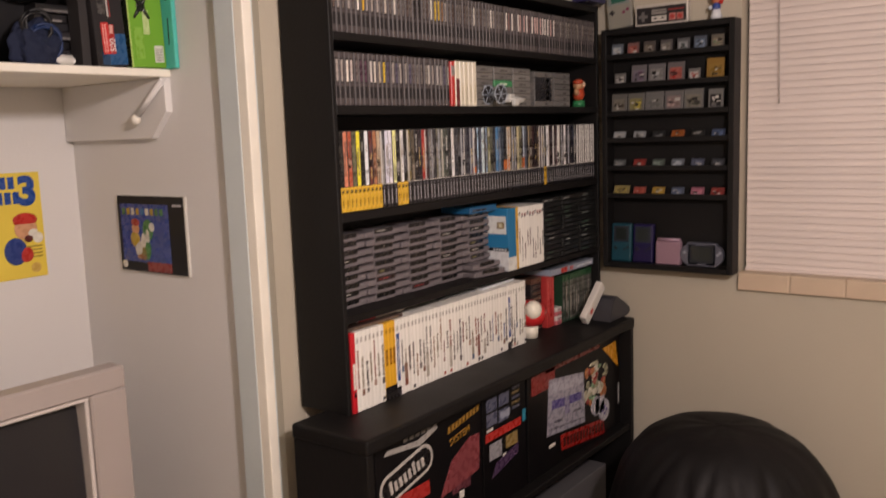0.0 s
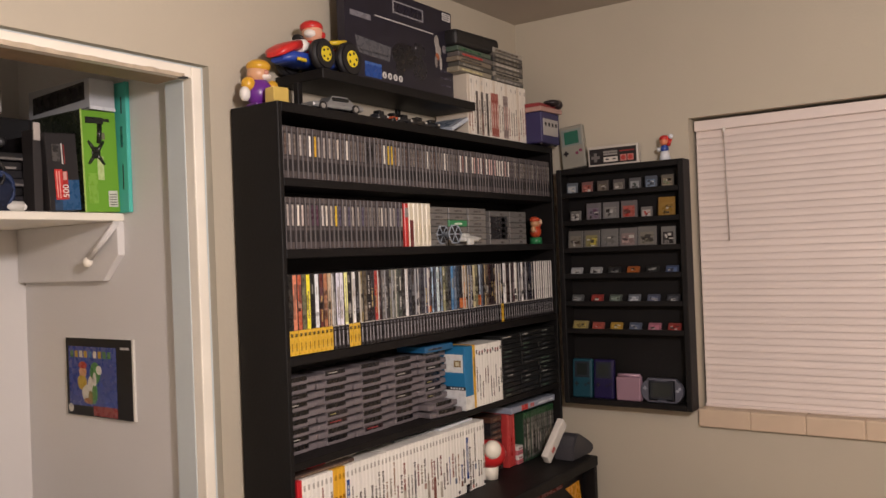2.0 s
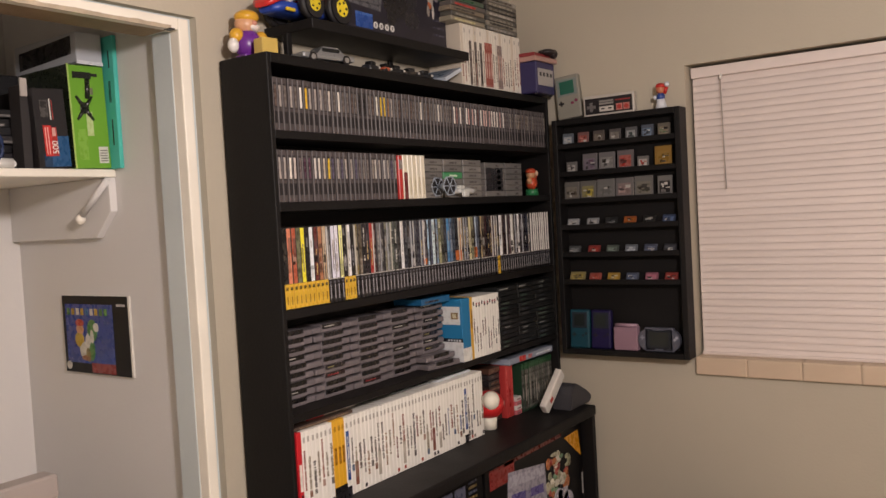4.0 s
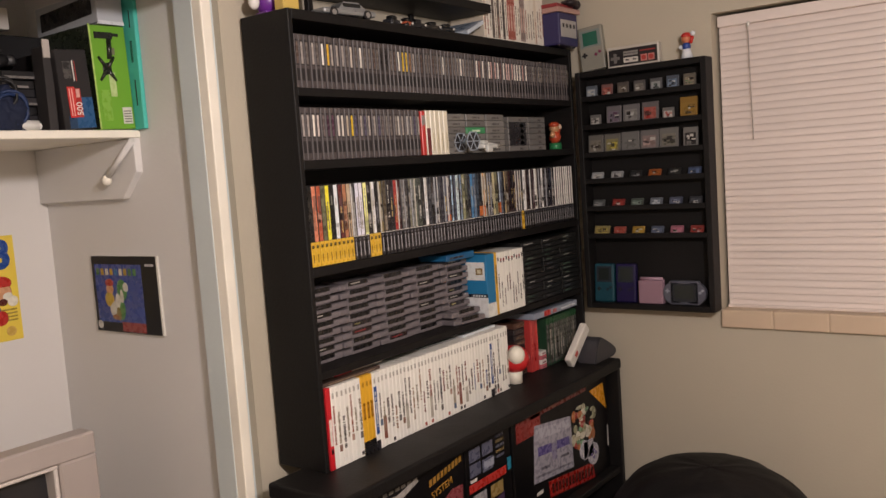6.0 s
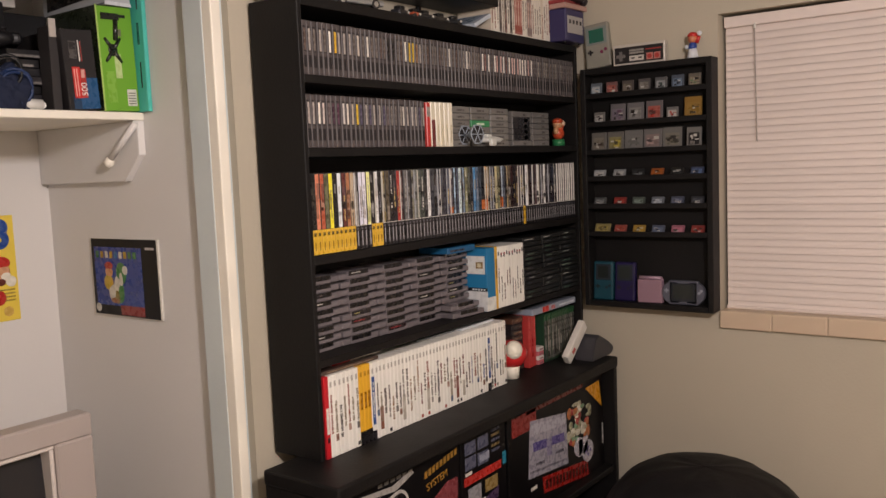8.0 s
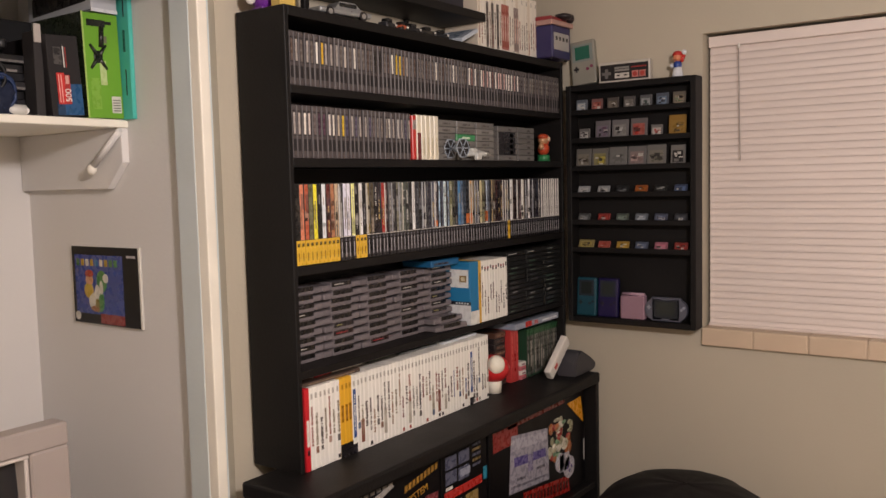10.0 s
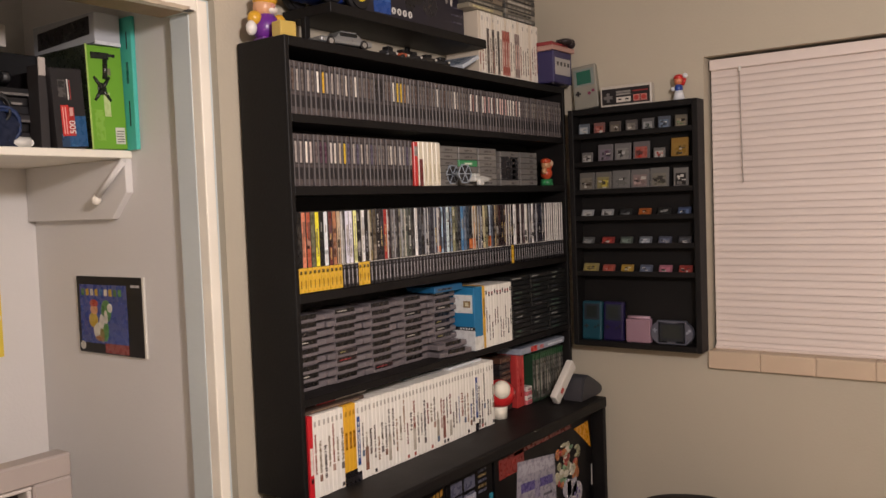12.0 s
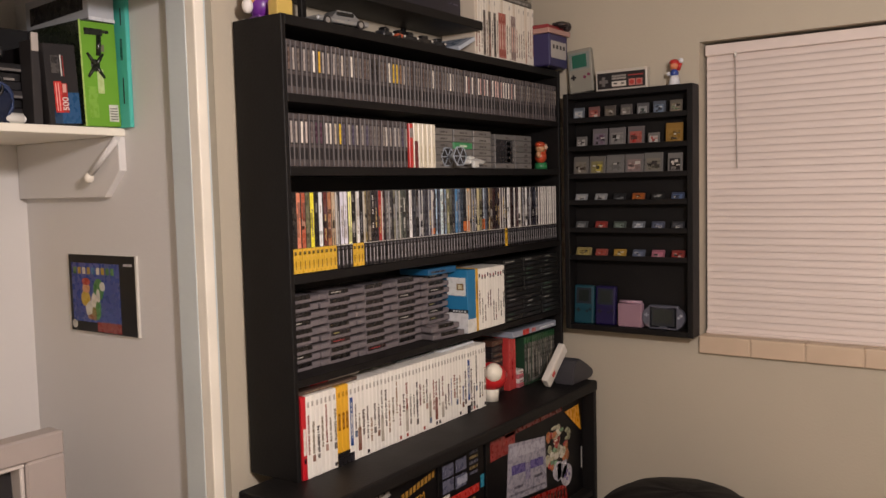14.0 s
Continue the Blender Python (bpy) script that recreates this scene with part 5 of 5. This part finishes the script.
o = shelf_box("dark_box", -0.55, 0.25, -0.6, -0.345, 0.24, "0e0d10", "dark cardboard box at the back of the shelf")
part("stripe", slab(-0.004, 0.001, 0.16, 0.24, 0.17, 0.18), ink("a8302c"), o)
part("picture", slab(-0.004, 0.001, 0.19, 0.225, 0.14, 0.2), ink("6a6670"), o)


def cloth_heap(name, at, size, colour, label, seed):
    b = bmesh.new()
    bmesh.ops.create_icosphere(b, subdivisions=5, radius=1)
    for v in b.verts:
        n = 1 + 0.28 * noise.noise(v.co * 1.9 + Vector((seed, 0, 0))) + 0.1 * noise.noise(v.co * 5 + Vector((0, seed, 0)))
        v.co = Vector((v.co.x * size[0] * n, v.co.y * size[1] * n, max(-0.5, v.co.z) * size[2] * n + size[2] * 0.5))
        v.co.z = max(0, v.co.z)
    for f in b.faces:
        f.smooth = True
    o = tagged(part(name, b, mat(colour, 0.85, grain=0.15, scale=60, bump=0.5)), label, "clothing")
    o.location = at
    return o


cloth_heap("folded_bag", (-0.465, -0.4, 1.8266), (0.03, 0.055, 0.06), "101a34", "crumpled navy blue fabric bag", 1.0)
for k in range(7):
    flat_case(-0.5 - 0.006 * (k % 3), -0.372 + 0.004 * (k % 2), 1.8268 + 0.0192 * k, 0.084, 0.13, 0.0186, ("1a181b", "242226", "151416", "2a2729", "19181c", "211f20", "161518")[k], "dark game case in a loose closet pile", segs=[("title", 0.06, (0.9, 0.5, 0.7)[k % 3], 0.12, 0.4, ("6c6866", "4a4648", "8a8480")[k % 3])], group="closet pile")
o = base("small_box", (-0.452, -0.3, 1.9), "pale torn cardboard flap on the closet pile", "cardboard box")
part("flap", slab(-0.004, 0.0, 0, 0.016, 0.085, 0.125, bevel=0.001), mat("b5aca4", 0.6), o)
part("carton", slab(-0.05, -0.0042, 0, 0.02, -0.0732, 0.11, bevel=0.001), mat("2c2828", 0.6), o)
o = tagged(part("white_cable_coil", rod(rod(bmesh.new(), (0, 0, 0.012), (0.01, 0.045, 0.01), 0.012), (0.01, 0.045, 0.01), (-0.05, 0.06, 0.008), 0.008), mat("d4d2cc", 0.4)), "white plastic adapter lying on the shelf", "adapter")
o.location = (-0.46, -0.375, 1.8266)
o = shelf_box("small_box", -0.6, 0.12, -0.335, -0.29, 0.05, "b5b0aa", "pale worn box among the clutter", z=2.0672)

# posters
p1 = base("poster", (-0.697, -0.0888, 1.328), "blue and black printed poster panel with a white edge", "poster")
p1.scale = (1.045, 0.5, 0.99)
part("panel", slab(0, 0.27, -0.012, 0, 0, 0.198, bevel=0.0008), mat("d9d5cc", 0.5), p1)
part("print", slab(0.001, 0.264, -0.0132, -0.005, 0.001, 0.197), mat("0d0b0f", 0.5, grain=0.1, spec=0.25), p1)
part("print", slab(0.012, 0.205, -0.0138, -0.005, 0.026, 0.176), ink("1f3c8c"), p1, "blue printed ground")
part("print", slab(0.11, 0.205, -0.0144, -0.005, 0.004, 0.028), ink("8a2620"), p1, "red printed block")
for k, c in enumerate(("2f6a3c", "a88a2c", "c9c4b4", "a88a2c", "2c6a9a", "d0ccc0", "a88a2c", "2f6a3c", "3a7a44")):
    part("letter_bar", slab(0.02 + 0.019 * k, 0.032 + 0.019 * k, -0.0146, -0.005, 0.148, 0.165), ink(c), p1)
part("dash", slab(0.222, 0.255, -0.0142, -0.005, 0.172, 0.178), ink("b5b0b4"), p1)
part("dash", rod(bmesh.new(), (0.016, -0.0146, 0.018), (0.016, -0.01, 0.018), 0.011), ink("c4c0b8"), p1)
for k, (y, z, ry, rz, c) in enumerate(((0.12, 0.11, 0.022, 0.028, "3c7a44"), (0.105, 0.07, 0.018, 0.035, "cfcac0"), (0.112, 0.062, 0.016, 0.03, "3c7a44"), (0.07, 0.112, 0.016, 0.014, "c8926c"), (0.066, 0.085, 0.02, 0.02, "b89a3c"), (0.08, 0.06, 0.016, 0.022, "cfcac0"),
                                    (0.1, 0.05, 0.012, 0.02, "7a6a3c"), (0.135, 0.118, 0.012, 0.012, "d4d0c8"), (0.07, 0.128, 0.018, 0.01, "a83830"), (0.09, 0.04, 0.02, 0.008, "8a5a3c"), (0.118, 0.095, 0.008, 0.02, "cfcac0"))):
    part("picture", ball(bmesh.new(), (y, -0.0138, z), (ry, 0.001 + 0.0001 * k, rz), seg=14), ink(c), p1)
p2 = base("poster", (-0.89, -0.407, 1.316), "yellow printed poster with blue lettering on the closet wall", "poster")
p2.scale = (1, 1.025, 1.025)
part("sheet", slab(0, 0.0015, 0, 0.207, 0, 0.268), mat("e3c84a", 0.45, grain=0.06, scale=90), p2)
lettering("3", (0.002, 0.172, 0.188), 0.098, "274a94", p2, bold=0.0045)
for k in range(6):
    part("letter_bar", slab(0, 0.0022, 0.02 + 0.021 * k, 0.036 + 0.021 * k, 0.228, 0.258), ink("274a94"), p2)
    part("letter_bar", slab(0, 0.0022, 0.03 + 0.021 * k, 0.046 + 0.021 * k, 0.19, 0.22), ink("274a94"), p2)
for k, (y, z, ry, rz, c) in enumerate(((0.16, 0.125, 0.03, 0.028, "d09a74"), (0.16, 0.148, 0.032, 0.018, "b83028"), (0.175, 0.115, 0.016, 0.012, "e0dacc"), (0.13, 0.07, 0.03, 0.035, "2c3f80"), (0.19, 0.1, 0.014, 0.014, "e0dacc"), (0.155, 0.06, 0.02, 0.02, "b83028"), (0.165, 0.1, 0.012, 0.01, "5a2420"))):
    part("picture", ball(bmesh.new(), (0.0016, y, z), (0.0012 + 0.0001 * k, ry, rz), seg=14), ink(c), p2)
part("dash", rod(bmesh.new(), (0, 0.178, 0.024), (0.0024, 0.178, 0.024), 0.013), ink("c9a452"), p2)
for k in range(4):
    part("letter_bar", slab(0, 0.0022, 0.15, 0.198, 0.05 + 0.009 * k, 0.054 + 0.009 * k), ink("a08a3c"), p2)

# television
tv = base("crt_television", (-0.25, -0.394, 0.62), "silver box-shaped tube television with a dark screen", "television")
SILVER = mat("aaa09b", 0.4, metal=0.15, grain=0.03)
TW, TH = 0.72, 0.585
b = bmesh.new()
box(b, -0.05, 0, -TW, 0, TH - 0.047, TH, bevel=0.004)
box(b, -0.05, 0, -TW, 0, 0, 0.09, bevel=0.004)
box(b, -0.05, 0, -TW, -TW + 0.08, 0.09, TH - 0.047, bevel=0.004)
box(b, -0.05, 0, -0.08, 0, 0.09, TH - 0.047, bevel=0.004)
part("front_bezel", b, SILVER, tv)
b = bmesh.new()
for y0, y1, z0, z1 in ((-TW + 0.08, -0.08, TH - 0.056, TH - 0.048), (-0.09, -0.081, 0.091, TH - 0.056)):
    box(b, -0.045, -0.006, y0, y1, z0, z1, bevel=0.002)
part("screen_rim", b, mat("c4bcb6", 0.35), tv, "pale bevelled rim")
b = bmesh.new()
rows = []
for i in range(13):
    rows.append([b.verts.new((-0.022 - 0.02 * ((i / 6 - 1) ** 2 + (j / 6 - 1) ** 2) * 0.5, -TW + 0.08 + (TW - 0.17) * i / 12, 0.09 + (TH - 0.147) * j / 12)) for j in range(13)])
for i in range(12):
    for j in range(12):
        f = b.faces.new((rows[i][j], rows[i + 1][j], rows[i + 1][j + 1], rows[i][j + 1])); f.smooth = True
part("screen", b, mat("2b2a2c", 0.1, grain=0.02, bump=0), tv, "dark curved glass screen")
b = slab(-0.42, -0.05, -TW + 0.03, -0.03, 0.03, TH - 0.012, bevel=0.004)
for v in b.verts:
    if v.co.x < -0.3:
        v.co.y = -TW / 2 + (v.co.y + TW / 2) * 0.7
        v.co.z = 0.05 + (v.co.z - 0.05) * 0.8
part("back_shell", b, mat("6c6663", 0.55), tv)
st = base("tv_stand", (-0.25, -0.394, 0), "dark wooden stand under the television", "stand")
part("top", slab(-0.45, 0.02, -0.74, 0.02, 0.59, 0.62, bevel=0.003), BLACK, st)
for y in (-0.72, -0.02):
    part("side_panel", slab(-0.43, 0, y, y + 0.02, 0, 0.59, bevel=0.002), BLACK, st)
part("shelf", slab(-0.43, 0, -0.7, -0.02, 0.28, 0.3, bevel=0.002), BLACK, st)

# clutter on the closet shelf


def gamepad(at, turn, tilt, colour, label):
    b = slab(-0.03, 0.03, -0.06, 0.06, 0.008, 0.034, bevel=0.01, seg=3)
    for y in (-0.055, 0.055):
        ball(b, (-0.03, y, 0.02), (0.045, 0.024, 0.02))
    o = tagged(part("game_controller", b, mat(colour, 0.45)), label, "game controller")
    o.matrix_basis = pose(*at, tilt, 0, turn)
    for y in (-0.025, 0.025):
        part("stick", rod(rod(bmesh.new(), (-0.004, y, 0.03), (-0.004, y, 0.044), 0.005), (-0.004, y, 0.044), (-0.004, y, 0.048), 0.009), INK, o)
    return o


gamepad((-0.56, -0.345, 1.962), 70, 0, "151417", "black game controller lying on the closet pile")
for k, (y, z, r) in enumerate(((-0.4, 1.905, 0.03), (-0.385, 1.872, 0.035))):
    cu = bpy.data.curves.new("cable", "CURVE")
    cu.dimensions, cu.bevel_depth, cu.bevel_resolution = "3D", 0.0035, 2
    sp = cu.splines.new("POLY")
    sp.points.add(59)
    for i in range(60):
        a = i * 0.42
        sp.points[i].co = (-0.45 + 0.006 * math.sin(a * 1.7), y + r * math.cos(a) * (1 + 0.1 * math.sin(a * 0.3)), z + r * math.sin(a) * (1 + 0.12 * math.cos(a * 0.4)), 1)
    o = tagged(new("cable", cu), "loosely coiled black cable hanging in the clutter", "cable")
    cu.materials.append(mat(("121113", "1c3058")[k], 0.5))
